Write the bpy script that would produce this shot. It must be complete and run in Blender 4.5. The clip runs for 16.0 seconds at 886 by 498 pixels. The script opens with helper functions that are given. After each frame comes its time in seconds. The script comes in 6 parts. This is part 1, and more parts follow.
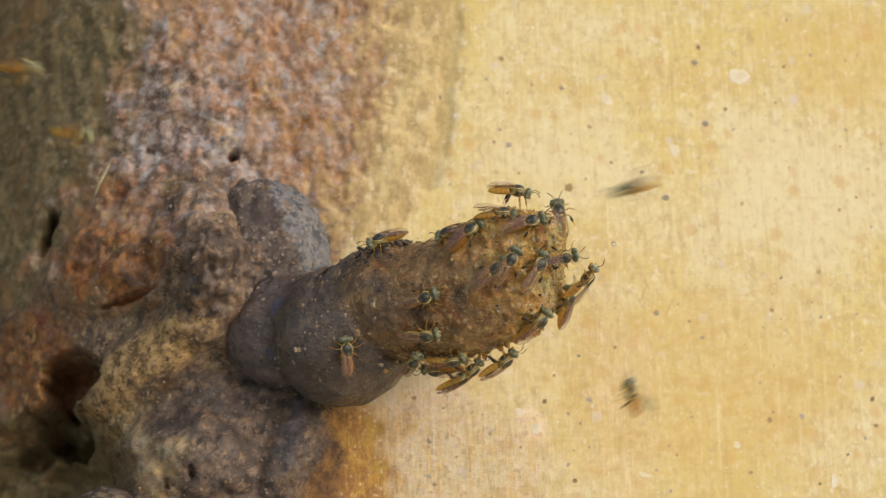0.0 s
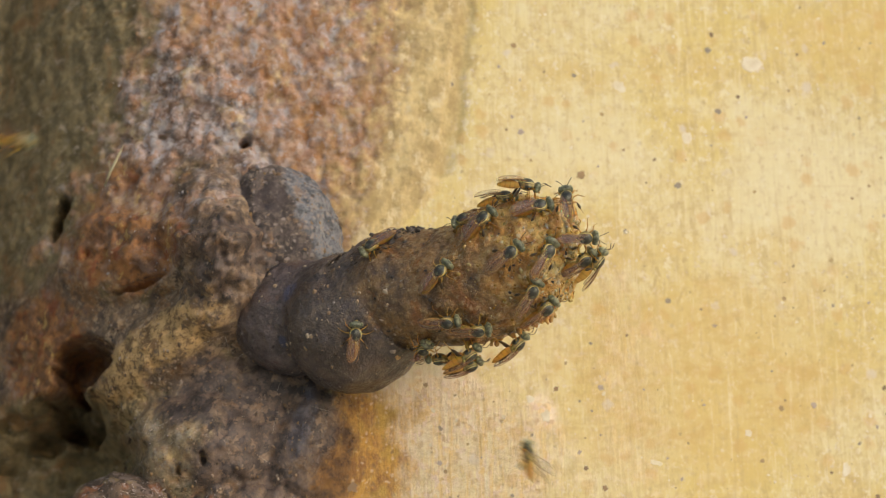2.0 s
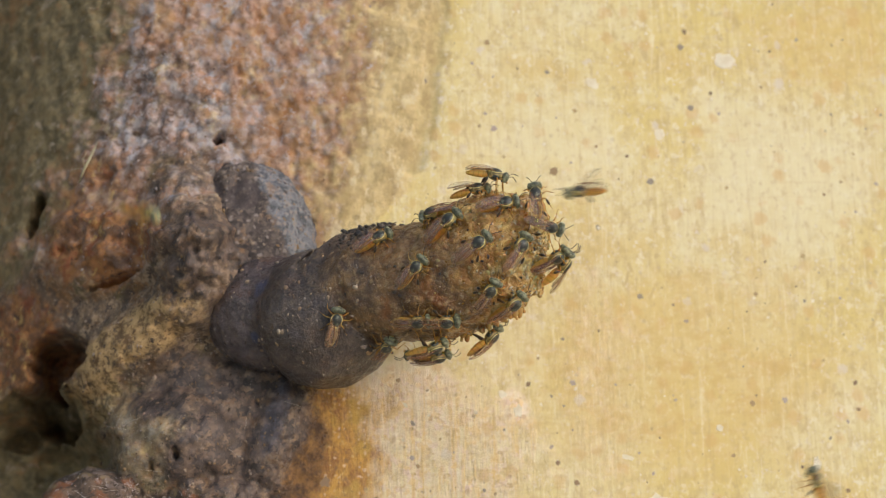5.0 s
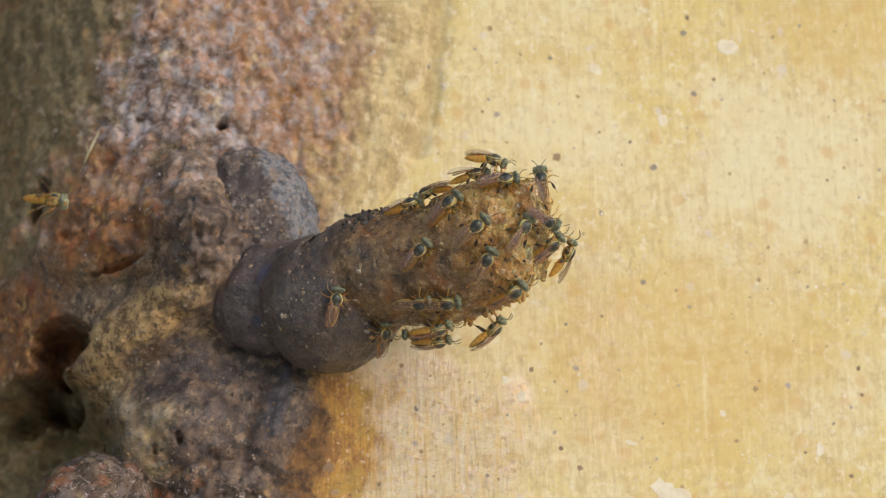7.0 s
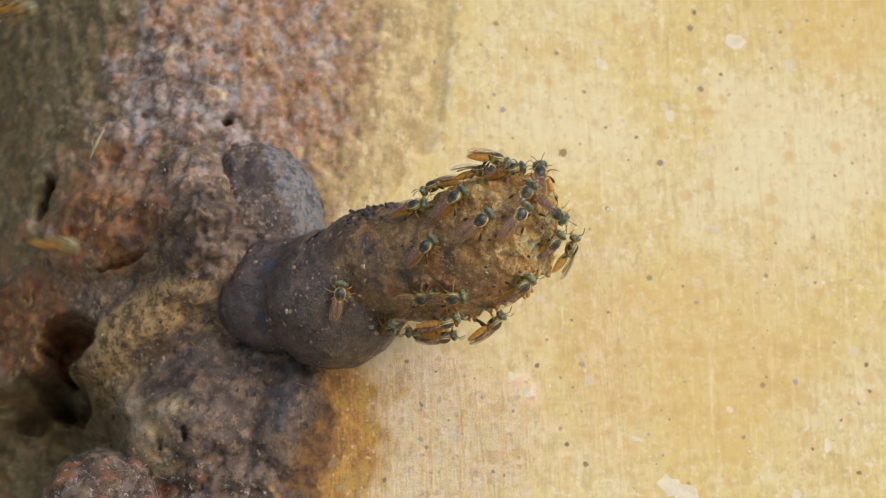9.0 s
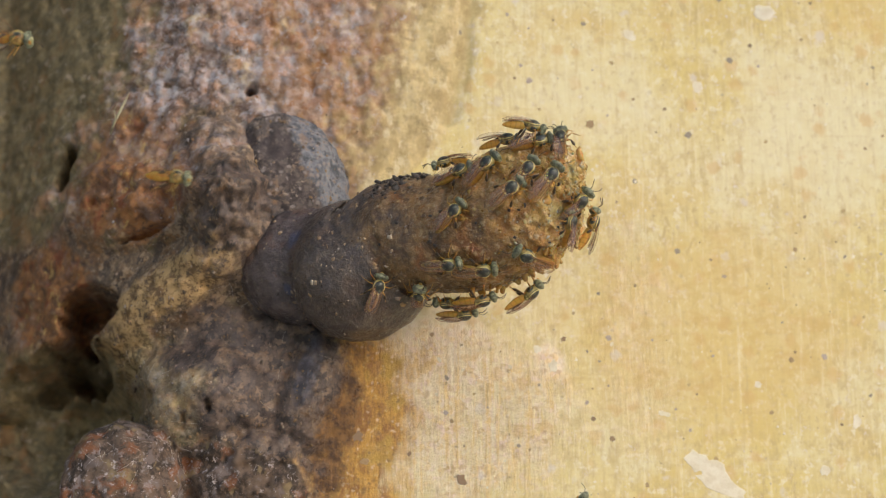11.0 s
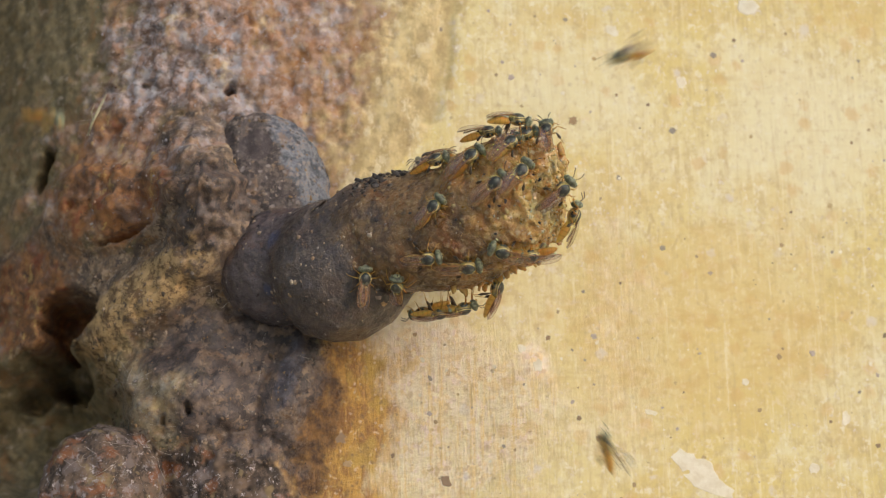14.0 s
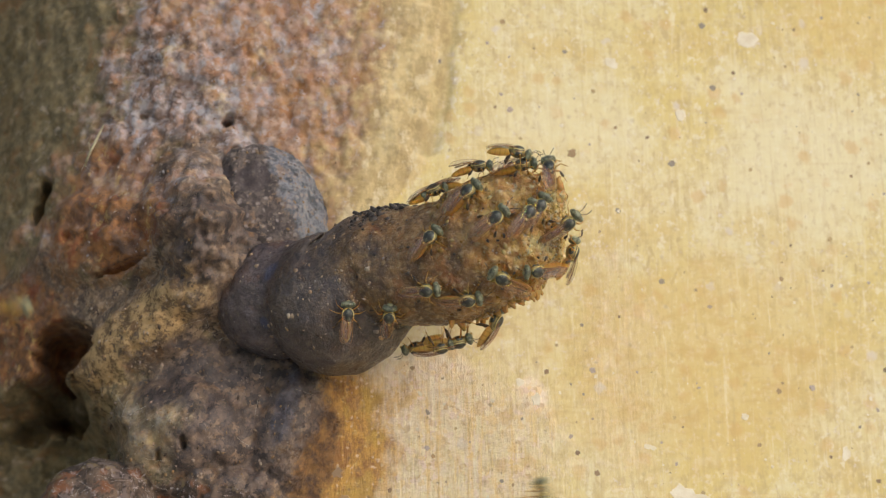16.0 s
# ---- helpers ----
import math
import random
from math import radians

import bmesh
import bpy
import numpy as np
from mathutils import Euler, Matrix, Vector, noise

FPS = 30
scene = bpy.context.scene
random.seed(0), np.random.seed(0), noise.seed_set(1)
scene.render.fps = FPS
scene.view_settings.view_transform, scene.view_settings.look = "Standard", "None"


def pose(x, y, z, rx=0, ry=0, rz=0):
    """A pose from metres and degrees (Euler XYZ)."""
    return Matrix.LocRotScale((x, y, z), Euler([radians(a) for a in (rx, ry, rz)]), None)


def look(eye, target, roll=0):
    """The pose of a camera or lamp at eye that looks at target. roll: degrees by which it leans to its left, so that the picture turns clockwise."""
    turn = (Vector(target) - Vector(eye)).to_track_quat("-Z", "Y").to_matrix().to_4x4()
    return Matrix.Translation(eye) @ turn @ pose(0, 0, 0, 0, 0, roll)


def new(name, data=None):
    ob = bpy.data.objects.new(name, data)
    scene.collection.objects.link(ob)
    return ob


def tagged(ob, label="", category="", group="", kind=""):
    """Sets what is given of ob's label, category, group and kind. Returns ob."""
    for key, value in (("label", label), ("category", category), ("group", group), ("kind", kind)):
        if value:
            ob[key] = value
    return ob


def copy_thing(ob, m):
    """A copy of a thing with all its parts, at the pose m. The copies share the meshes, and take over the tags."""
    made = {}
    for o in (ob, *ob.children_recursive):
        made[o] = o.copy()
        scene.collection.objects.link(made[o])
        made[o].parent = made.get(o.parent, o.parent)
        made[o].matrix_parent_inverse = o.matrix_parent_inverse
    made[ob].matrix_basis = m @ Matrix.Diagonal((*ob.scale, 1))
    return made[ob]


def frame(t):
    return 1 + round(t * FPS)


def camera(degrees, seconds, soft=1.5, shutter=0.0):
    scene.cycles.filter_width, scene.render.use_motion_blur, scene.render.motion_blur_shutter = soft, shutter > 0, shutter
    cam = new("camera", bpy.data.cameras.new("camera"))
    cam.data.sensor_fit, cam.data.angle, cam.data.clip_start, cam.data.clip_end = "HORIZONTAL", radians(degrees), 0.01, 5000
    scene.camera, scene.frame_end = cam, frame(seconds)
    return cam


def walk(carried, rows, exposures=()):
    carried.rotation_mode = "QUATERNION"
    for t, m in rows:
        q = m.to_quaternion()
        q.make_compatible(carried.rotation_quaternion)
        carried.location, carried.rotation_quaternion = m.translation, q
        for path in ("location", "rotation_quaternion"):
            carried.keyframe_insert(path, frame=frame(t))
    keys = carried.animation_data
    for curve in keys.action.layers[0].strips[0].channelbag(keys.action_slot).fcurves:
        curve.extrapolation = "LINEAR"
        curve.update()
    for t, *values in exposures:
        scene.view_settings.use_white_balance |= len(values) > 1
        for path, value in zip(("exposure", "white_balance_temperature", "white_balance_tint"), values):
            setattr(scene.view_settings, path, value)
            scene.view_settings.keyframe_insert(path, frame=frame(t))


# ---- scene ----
MM = 0.001
cam = camera(35.0, 16.0, soft=1.1, shutter=0.5)
# a close-up lens: sharp on the wax tube, softer on the wall behind it
cam.data.dof.use_dof, cam.data.dof.focus_distance, cam.data.dof.aperture_fstop = True, 0.130, 38.0

# The camera's place in millimetres from the nest's wall, and its turn in degrees.
PATH = [
    (0.0, -15.898, -143.694, -26.867, 101.857, 1.324, -6.218),
    (0.5, -16.811, -143.716, -26.574, 101.415, 1.173, -5.902),
    (1.0, -16.415, -143.096, -27.082, 101.464, 1.255, -5.895),
    (1.5, -16.433, -142.954, -27.327, 101.498, 1.214, -5.987),
    (2.0, -16.474, -143.381, -27.177, 101.477, 1.088, -6.014),
    (2.5, -15.855, -143.102, -27.900, 101.396, 1.041, -5.887),
    (3.0, -16.306, -143.198, -26.888, 101.170, 1.178, -6.002),
    (3.5, -14.475, -143.921, -27.471, 101.286, 1.147, -5.897),
    (4.0, -14.604, -143.807, -26.666, 101.069, 1.301, -6.048),
    (4.5, -14.521, -144.304, -26.381, 101.115, 1.239, -6.149),
    (5.0, -13.972, -144.364, -27.413, 101.328, 1.150, -6.101),
    (7.5, -14.148, -144.079, -28.616, 101.104, 1.155, -5.962),
    (8.0, -14.175, -144.351, -27.484, 100.973, 1.054, -5.547),
    (8.5, -13.571, -144.346, -27.753, 100.965, 1.082, -5.478),
    (9.0, -13.118, -143.860, -28.823, 101.151, 1.039, -5.435),
    (11.5, -14.995, -141.586, -29.848, 100.489, 0.814, -5.092),
    (12.0, -13.599, -141.402, -29.784, 100.602, 0.910, -5.031),
    (12.5, -13.187, -141.194, -30.333, 100.729, 0.846, -5.151),
    (13.0, -14.000, -140.528, -30.544, 100.524, 0.842, -5.147),
    (13.5, -13.711, -140.753, -29.394, 100.900, 0.968, -5.195),
    (14.0, -13.143, -140.180, -30.650, 100.958, 1.380, -5.164),
    (14.5, -14.247, -140.528, -29.248, 101.346, 1.226, -5.047),
    (15.0, -13.596, -140.463, -29.530, 101.670, 1.063, -5.167),
    (15.5, -12.854, -139.735, -29.698, 101.673, 1.126, -5.224),
    (16.0, -13.101, -139.681, -29.457, 101.864, 1.218, -5.286),
]
walk(cam, [(t, pose(x * MM, y * MM, z * MM, rx, ry, rz)) for t, x, y, z, rx, ry, rz in PATH],
     [(0.0, -0.50, 6850, 10), (2.0, -0.50, 6850, 10), (2.5, -0.49, 6250, 11), (16.0, -0.49, 6250, 11)])

# ---- daylight: open shade, light from the upper right in front of the wall ----
world = bpy.data.worlds.new("daylight")
scene.world = world
world.use_nodes = True
wn = world.node_tree.nodes
sky = wn.new("ShaderNodeTexSky")
sky.sky_type, sky.sun_disc = "NISHITA", False
SUN_FROM = Vector((0.58, -0.74, 0.32)).normalized()
sky.sun_elevation = math.asin(SUN_FROM.z)
sky.sun_rotation = math.atan2(SUN_FROM.x, SUN_FROM.y)
sky.air_density, sky.dust_density = 1.2, 1.6
wn["Background"].inputs["Strength"].default_value = 0.21
world.node_tree.links.new(sky.outputs["Color"], wn["Background"].inputs["Color"])
sun = new("sun", bpy.data.lights.new("sun", "SUN"))
sun.data.energy, sun.data.angle, sun.data.color = 1.62, radians(45), (0.89, 0.94, 1.04)
sun.matrix_world = look(SUN_FROM * 3, (0, 0, 0))


# ---- materials ----
class Nodes:
    """A node material, built by short calls; textures run in millimetres of the object's space."""

    def __init__(self, name, rough=0.6):
        self.mat = bpy.data.materials.new(name)
        self.mat.use_nodes = True
        self.tree = self.mat.node_tree
        self.bsdf = self.tree.nodes["Principled BSDF"]
        self.bsdf.inputs["Roughness"].default_value = rough
        coord = self.tree.nodes.new("ShaderNodeTexCoord")
        self.mm = self.vec(coord.outputs["Object"], (1000, 1000, 1000))

    def put(self, socket, value):
        if hasattr(value, "is_linked"):
            self.tree.links.new(value, socket)
        elif isinstance(value, (tuple, list)) and len(value) == 3 and socket.type == "RGBA":
            socket.default_value = (*value, 1)
        else:
            socket.default_value = value

    def vec(self, source, scale):
        m = self.tree.nodes.new("ShaderNodeMapping")
        m.inputs["Scale"].default_value = scale
        self.tree.links.new(source, m.inputs["Vector"])
        return m.outputs["Vector"]

    def noise(self, scale, detail=4, rough=0.55, stretch=None, warp=0.0):
        n = self.tree.nodes.new("ShaderNodeTexNoise")
        n.inputs["Scale"].default_value, n.inputs["Detail"].default_value = scale, detail
        n.inputs["Roughness"].default_value, n.inputs["Distortion"].default_value = rough, warp
        self.tree.links.new(self.vec(self.mm, stretch) if stretch else self.mm, n.inputs["Vector"])
        return n.outputs["Fac"]

    def cells(self, scale, feature="F1", jitter=1.0):
        n = self.tree.nodes.new("ShaderNodeTexVoronoi")
        n.feature = feature
        n.inputs["Scale"].default_value, n.inputs["Randomness"].default_value = scale, jitter
        self.tree.links.new(self.mm, n.inputs["Vector"])
        return n.outputs["Distance"]

    def chips(self, scale, warp=0.5, warp_scale=1.2):
        """Crumbs with ragged outlines: a random tone for each, and the distance from its middle."""
        n = self.tree.nodes.new("ShaderNodeTexNoise")
        n.inputs["Scale"].default_value, n.inputs["Detail"].default_value = warp_scale, 4
        self.tree.links.new(self.mm, n.inputs["Vector"])
        add = self.tree.nodes.new("ShaderNodeVectorMath")
        add.operation = "MULTIPLY_ADD"
        self.tree.links.new(n.outputs["Color"], add.inputs[0])
        add.inputs[1].default_value = (2 * warp,) * 3
        self.tree.links.new(self.mm, add.inputs[2])
        v = self.tree.nodes.new("ShaderNodeTexVoronoi")
        v.inputs["Scale"].default_value = scale
        self.tree.links.new(add.outputs[0], v.inputs["Vector"])
        c = self.tree.nodes.new("ShaderNodeSeparateColor")
        self.tree.links.new(v.outputs["Color"], c.inputs[0])
        return c.outputs[0], v.outputs["Distance"]

    def tones(self, value, *stops):
        """Colours by value; stops: where each begins, and the colour."""
        col = stops[0][1]
        for at, c in stops[1:]:
            col = self.mix(self.step(value, at - 0.05, at + 0.05), col, c)
        return col

    def step(self, value, low, high, a=0.0, b=1.0):
        n = self.tree.nodes.new("ShaderNodeMapRange")
        n.interpolation_type = "SMOOTHSTEP"
        for key, v in (("Value", value), ("From Min", low), ("From Max", high), ("To Min", a), ("To Max", b)):
            self.put(n.inputs[key], v)
        return n.outputs["Result"]

    def math(self, kind, a, b=0.0):
        n = self.tree.nodes.new("ShaderNodeMath")
        n.operation = kind
        self.put(n.inputs[0], a)
        self.put(n.inputs[1], b)
        return n.outputs[0]

    def mix(self, fac, a, b, kind="MIX"):
        n = self.tree.nodes.new("ShaderNodeMix")
        n.data_type, n.blend_type = "RGBA", kind
        self.put(n.inputs[0], fac)
        self.put(n.inputs[6], a)
        self.put(n.inputs[7], b)
        return n.outputs[2]

    def channel(self, name):
        a = self.tree.nodes.new("ShaderNodeAttribute")
        a.attribute_name = name
        s = self.tree.nodes.new("ShaderNodeSeparateColor")
        self.tree.links.new(a.outputs["Color"], s.inputs[0])
        return s.outputs[0], s.outputs[1], s.outputs[2]

    def random(self):
        return self.tree.nodes.new("ShaderNodeObjectInfo").outputs["Random"]

    def island(self):
        return self.tree.nodes.new("ShaderNodeNewGeometry").outputs["Random Per Island"]

    def set(self, **values):
        for key, v in values.items():
            self.put(self.bsdf.inputs[key.replace("_", " ")], v)
        return self

    def bump(self, height, depth_mm, strength=1.0):
        b = self.tree.nodes.new("ShaderNodeBump")
        b.inputs["Strength"].default_value = strength
        b.inputs["Distance"].default_value = depth_mm * MM
        self.put(b.inputs["Height"], height)
        old = self.bsdf.inputs["Normal"]
        if old.is_linked:
            self.tree.links.new(old.links[0].from_socket, b.inputs["Normal"])
        self.tree.links.new(b.outputs["Normal"], old)
        return self


def wall_material():
    m = Nodes("weathered_wall", 0.8)
    rock, olive, film = m.channel("zone_a")
    stain, beige, rust = m.channel("zone_b")
    lumpy, grey, moss = m.channel("zone_c")
    crust, brushed, worn = m.channel("zone_d")
    blue, boulder, groove = m.channel("zone_f")
    warm, light, tarry_rim = m.channel("zone_e")
    wobble = m.math("SUBTRACT", m.math("ADD", m.noise(0.8, 6, 0.75), m.noise(0.2, 3, 0.5)), 1.0)

    def edge(w, amount=0.9, soft=0.18):
        ragged = m.step(m.math("ADD", w, m.math("MULTIPLY", wobble, amount)), 0.5 - soft, 0.5 + soft)
        return m.math("MULTIPLY", ragged, m.step(w, 0.02, 0.25))

    # yellow limewash with blotches and vertical brush marks
    paint = m.mix(m.step(m.noise(0.045, 3, 0.5), 0.40, 0.62), (0.75, 0.60, 0.24), (0.79, 0.68, 0.38))
    paint = m.mix(m.step(m.noise(0.09, 5, 0.6, (1, 1, 1.4), 0.5), 0.50, 0.70, 0, 0.75), paint, (0.71, 0.53, 0.21))
    paint = m.mix(m.step(m.noise(0.30, 6, 0.65), 0.46, 0.72, 0, 0.8), paint, (0.83, 0.75, 0.50))
    paint = m.mix(m.step(m.noise(0.55, 5, 0.7, None, 0.5), 0.56, 0.72, 0, 0.7), paint, (0.66, 0.50, 0.21))
    streak = m.noise(1.0, 5, 0.65, (2.2, 2.2, 0.10))
    here = m.step(m.noise(0.08, 3), 0.38, 0.60)
    paint = m.mix(m.math("MULTIPLY", here, m.step(streak, 0.47, 0.66, 0.0, 0.38)), paint, (0.60, 0.44, 0.18))
    paint = m.mix(m.math("MULTIPLY", here, m.step(m.noise(1.0, 4, 0.6, (3.0, 3.0, 0.14)), 0.54, 0.70, 0.0, 0.42)), paint, (0.86, 0.77, 0.54))
    paint = m.mix(m.step(m.noise(0.55, 6, 0.7), 0.48, 0.62, 0.0, 0.55), paint, (0.62, 0.47, 0.22))
    paint = m.mix(m.step(m.noise(0.8, 5, 0.65), 0.54, 0.66, 0.0, 0.75), paint, (0.86, 0.78, 0.60))
    paint = m.mix(m.step(m.noise(0.9, 5, 0.6, (1, 1, 0.45), 0.6), 0.58, 0.68, 0.0, 0.55), paint, (0.56, 0.40, 0.19))
    paint = m.mix(m.step(m.noise(1.3, 4, 0.6), 0.62, 0.72, 0.0, 0.7), paint, (0.78, 0.70, 0.66))
    paint = m.mix(m.step(m.noise(1.1, 4, 0.6, (1.0, 1.3, 1.1)), 0.66, 0.74, 0.0, 0.7), paint, (0.40, 0.28, 0.17))
    paint = m.mix(m.step(m.noise(0.7, 6, 0.75), 0.57, 0.68, 0.0, 0.7), paint, (0.80, 0.71, 0.66))
    paint = m.mix(m.math("MULTIPLY", edge(warm, 1.0, 0.45), 0.6), paint, (0.73, 0.535, 0.20))
    paint = m.mix(m.math("MULTIPLY", edge(light, 1.0, 0.45), 0.6), paint, (0.84, 0.76, 0.50))
    paint = m.mix(m.step(m.cells(0.33), 0.03, 0.12, 0.4, 0.0), paint, (0.48, 0.36, 0.22))
    paint = m.mix(m.step(m.cells(0.45), 0.03, 0.13, 0.4, 0.0), paint, (0.84, 0.77, 0.68))
    paint = m.mix(m.step(m.noise(1.3, 4, 0.6, (1, 1, 0.8)), 0.54, 0.68, 0.0, 0.42), paint, (0.58, 0.42, 0.21))
    paint = m.mix(m.step(m.noise(1.5, 4, 0.6, (1, 1, 0.7)), 0.54, 0.68, 0.0, 0.42), paint, (0.87, 0.77, 0.50))
    scratch = m.noise(1.0, 6, 0.75, (3.2, 3.2, 0.26), 0.25)
    line = m.math("MULTIPLY", edge(brushed, 0.8, 0.45), m.math("MULTIPLY", m.step(scratch, 0.50, 0.60), m.step(m.noise(0.5, 4, 0.7), 0.42, 0.60)))
    paint = m.mix(m.math("MULTIPLY", edge(worn, 0.9, 0.5), 0.9), paint, m.mix(m.step(m.noise(0.9, 6, 0.75, (1, 1, 0.7)), 0.43, 0.58), (0.70, 0.54, 0.34), (0.88, 0.79, 0.67)))
    paint = m.mix(m.math("MULTIPLY", m.math("MULTIPLY", edge(brushed, 0.8, 0.45), m.step(m.noise(1.7, 4, 0.7), 0.52, 0.62)), 0.6), paint, (0.60, 0.44, 0.27))
    chalk = m.step(m.noise(0.7, 6, 0.75, (1.3, 1, 0.7)), 0.38, 0.58, 0.12, 0.7)
    paint = m.mix(m.math("MULTIPLY", edge(m.math("MAXIMUM", worn, m.math("MULTIPLY", brushed, 0.8)), 0.8, 0.45), chalk), paint, (0.93, 0.79, 0.55))
    flake, flake_d = m.chips(2.0, 0.4, 1.6)
    flaky = m.tones(flake, (0.0, (0.94, 0.78, 0.62)), (0.26, (0.88, 0.65, 0.34)), (0.52, (0.95, 0.80, 0.55)), (0.76, (0.64, 0.42, 0.21)), (0.86, (0.92, 0.72, 0.62)))
    paint = m.mix(m.math("MULTIPLY", edge(m.math("MAXIMUM", worn, m.math("MULTIPLY", brushed, 0.9)), 0.8, 0.45), m.step(m.noise(0.45, 5, 0.7), 0.38, 0.58, 0.12, 0.80)), paint, flaky)
    gold = m.noise(0.5, 6, 0.7, (2.6, 2.6, 0.16), 0.3)
    paint = m.mix(m.math("MULTIPLY", edge(brushed, 0.8, 0.45), m.step(gold, 0.50, 0.62, 0.0, 0.62)), paint, (0.84, 0.58, 0.20))
    pit, pit_d = m.chips(1.1, 0.5, 1.4)
    paint = m.mix(m.math("MULTIPLY", edge(m.math("MAXIMUM", worn, brushed), 0.8, 0.45), m.math("MULTIPLY", m.step(pit, 0.80, 0.84), m.step(pit_d, 0.10, 0.26, 0.75, 0.0))), paint, (0.30, 0.20, 0.12))
    paint = m.mix(m.math("MULTIPLY", line, 0.6), paint, (0.50, 0.33, 0.15))
    # golden highlights along the brush marks, painted into the limewash colour
    glint = m.math("MULTIPLY", edge(brushed, 0.8, 0.45), m.step(m.noise(1.0, 6, 0.75, (4.0, 4.0, 0.3), 0.25), 0.53, 0.62))
    paint = m.mix(m.math("MULTIPLY", glint, 0.65), paint, (0.93, 0.80, 0.46))
    cross = m.noise(1.0, 5, 0.65, (0.12, 1.0, 1.9), 0.3)
    paint = m.mix(m.math("MULTIPLY", m.step(m.noise(0.11, 3), 0.42, 0.60), m.step(cross, 0.53, 0.66, 0.0, 0.2)), paint, (0.62, 0.43, 0.19))
    drag = m.noise(1.0, 5, 0.65, (1.5, 1.0, 0.12), 0.3)
    paint = m.mix(m.step(drag, 0.54, 0.66, 0.0, 0.32), paint, (0.60, 0.44, 0.21))
    paint = m.mix(m.step(drag, 0.44, 0.34, 0.0, 0.35), paint, (0.88, 0.795, 0.56))
    spot, spot_d = m.chips(0.42, 0.7, 1.0)
    paint = m.mix(m.math("MULTIPLY", m.step(spot, 0.62, 0.72), m.step(spot_d, 0.16, 0.42, 0.5, 0.0)), paint, (0.70, 0.45, 0.17))
    paint = m.mix(m.math("MULTIPLY", m.step(spot, 0.20, 0.10), m.step(spot_d, 0.12, 0.30, 0.55, 0.0)), paint, (0.74, 0.66, 0.64))
    paint = m.mix(m.math("MULTIPLY", edge(warm, 1.0, 0.45), m.step(m.noise(0.33, 5, 0.7, (0.7, 1, 1.3), 0.6), 0.50, 0.64, 0.0, 0.5)), paint, (0.68, 0.46, 0.17))
    # coarser limewash over rough plaster, beside the bare render
    lump = m.mix(m.step(m.noise(0.36, 6, 0.68, (1, 1, 0.6)), 0.44, 0.58), (0.50, 0.36, 0.17), (0.72, 0.56, 0.28))
    lump = m.mix(m.step(m.noise(0.6, 6, 0.7, (1, 1, 0.7)), 0.53, 0.62, 0, 0.8), lump, (0.77, 0.66, 0.42))
    lump = m.mix(m.step(m.noise(0.5, 6, 0.7), 0.58, 0.66, 0, 0.7), lump, (0.35, 0.23, 0.115))
    col = m.mix(m.math("MULTIPLY", edge(lumpy, 1.0, 0.4), 0.85), paint, lump)
    # the groove's soft shadow line, painted in as a darker colour
    col = m.mix(m.math("MULTIPLY", edge(groove, 0.8, 0.3), 0.5), col, m.mix(m.step(m.noise(0.8, 6, 0.7), 0.42, 0.60), (0.30, 0.22, 0.10), (0.52, 0.42, 0.20)))
    # bare render: crumbs of dusty rose, lilac grey, ochre and dark grit
    tint = m.math("SUBTRACT", m.noise(0.22, 4, 0.6), 0.5)
    lean = m.math("ADD", m.math("SUBTRACT", m.math("MULTIPLY", tint, 1.3), m.math("MULTIPLY", grey, 0.36)), 0.08)
    broken = m.step(grey, 0.05, 0.7, 0.65, 1.0)
    coarse, coarse_d = m.chips(0.55, 0.9, 0.9)
    small, small_d = m.chips(1.5, 0.35, 2.2)
    stops = ((0.0, (0.43, 0.395, 0.405)), (0.27, (0.47, 0.32, 0.265)), (0.46, (0.41, 0.225, 0.135)), (0.64, (0.49, 0.345, 0.26)), (0.80, (0.36, 0.18, 0.085)))
    pink = m.tones(m.math("ADD", m.math("ADD", m.math("MULTIPLY", coarse, 0.75), 0.1), lean), *stops)
    pink = m.mix(0.45, pink, m.tones(m.math("ADD", small, m.math("MULTIPLY", lean, 0.7)), *stops))
    pink = m.mix(m.math("MULTIPLY", m.step(rock, 0.92, 0.45), m.step(m.noise(0.5, 5, 0.65), 0.36, 0.56, 0.1, 0.7)), pink, (0.40, 0.215, 0.095))
    pink = m.mix(m.step(m.math("ADD", m.noise(0.8, 6, 0.75), m.math("MULTIPLY", grey, 0.05)), 0.57, 0.67, 0, 0.8), pink, (0.54, 0.50, 0.50))
    pink = m.mix(m.step(m.noise(0.26, 5, 0.65, None, 0.4), 0.56, 0.66, 0, 0.6), pink, (0.33, 0.15, 0.075))
    pink = m.mix(m.math("MULTIPLY", m.step(grey, 0.1, 0.8), m.step(m.noise(0.42, 5, 0.7, (0.8, 1, 1.25), 0.5), 0.52, 0.61, 0, 0.8)), pink, (0.17, 0.088, 0.050))
    # shade in the gaps between crumbs, painted dark brown
    pink = m.mix(m.math("MULTIPLY", m.step(coarse_d, 0.40, 0.62), m.math("MULTIPLY", broken, m.step(m.noise(0.5, 5, 0.7), 0.42, 0.56, 0.0, 0.6))), pink, (0.12, 0.078, 0.058))
    pink = m.mix(m.math("MULTIPLY", m.step(small_d, 0.45, 0.68), m.math("MULTIPLY", broken, m.step(m.noise(0.35, 5, 0.7), 0.46, 0.58, 0.0, 0.6))), pink, (0.13, 0.08, 0.055))
    pink = m.mix(m.math("MULTIPLY", broken, m.step(m.noise(0.55, 6, 0.72, None, 0.4), 0.60, 0.68, 0, 0.7)), pink, (0.10, 0.07, 0.056))
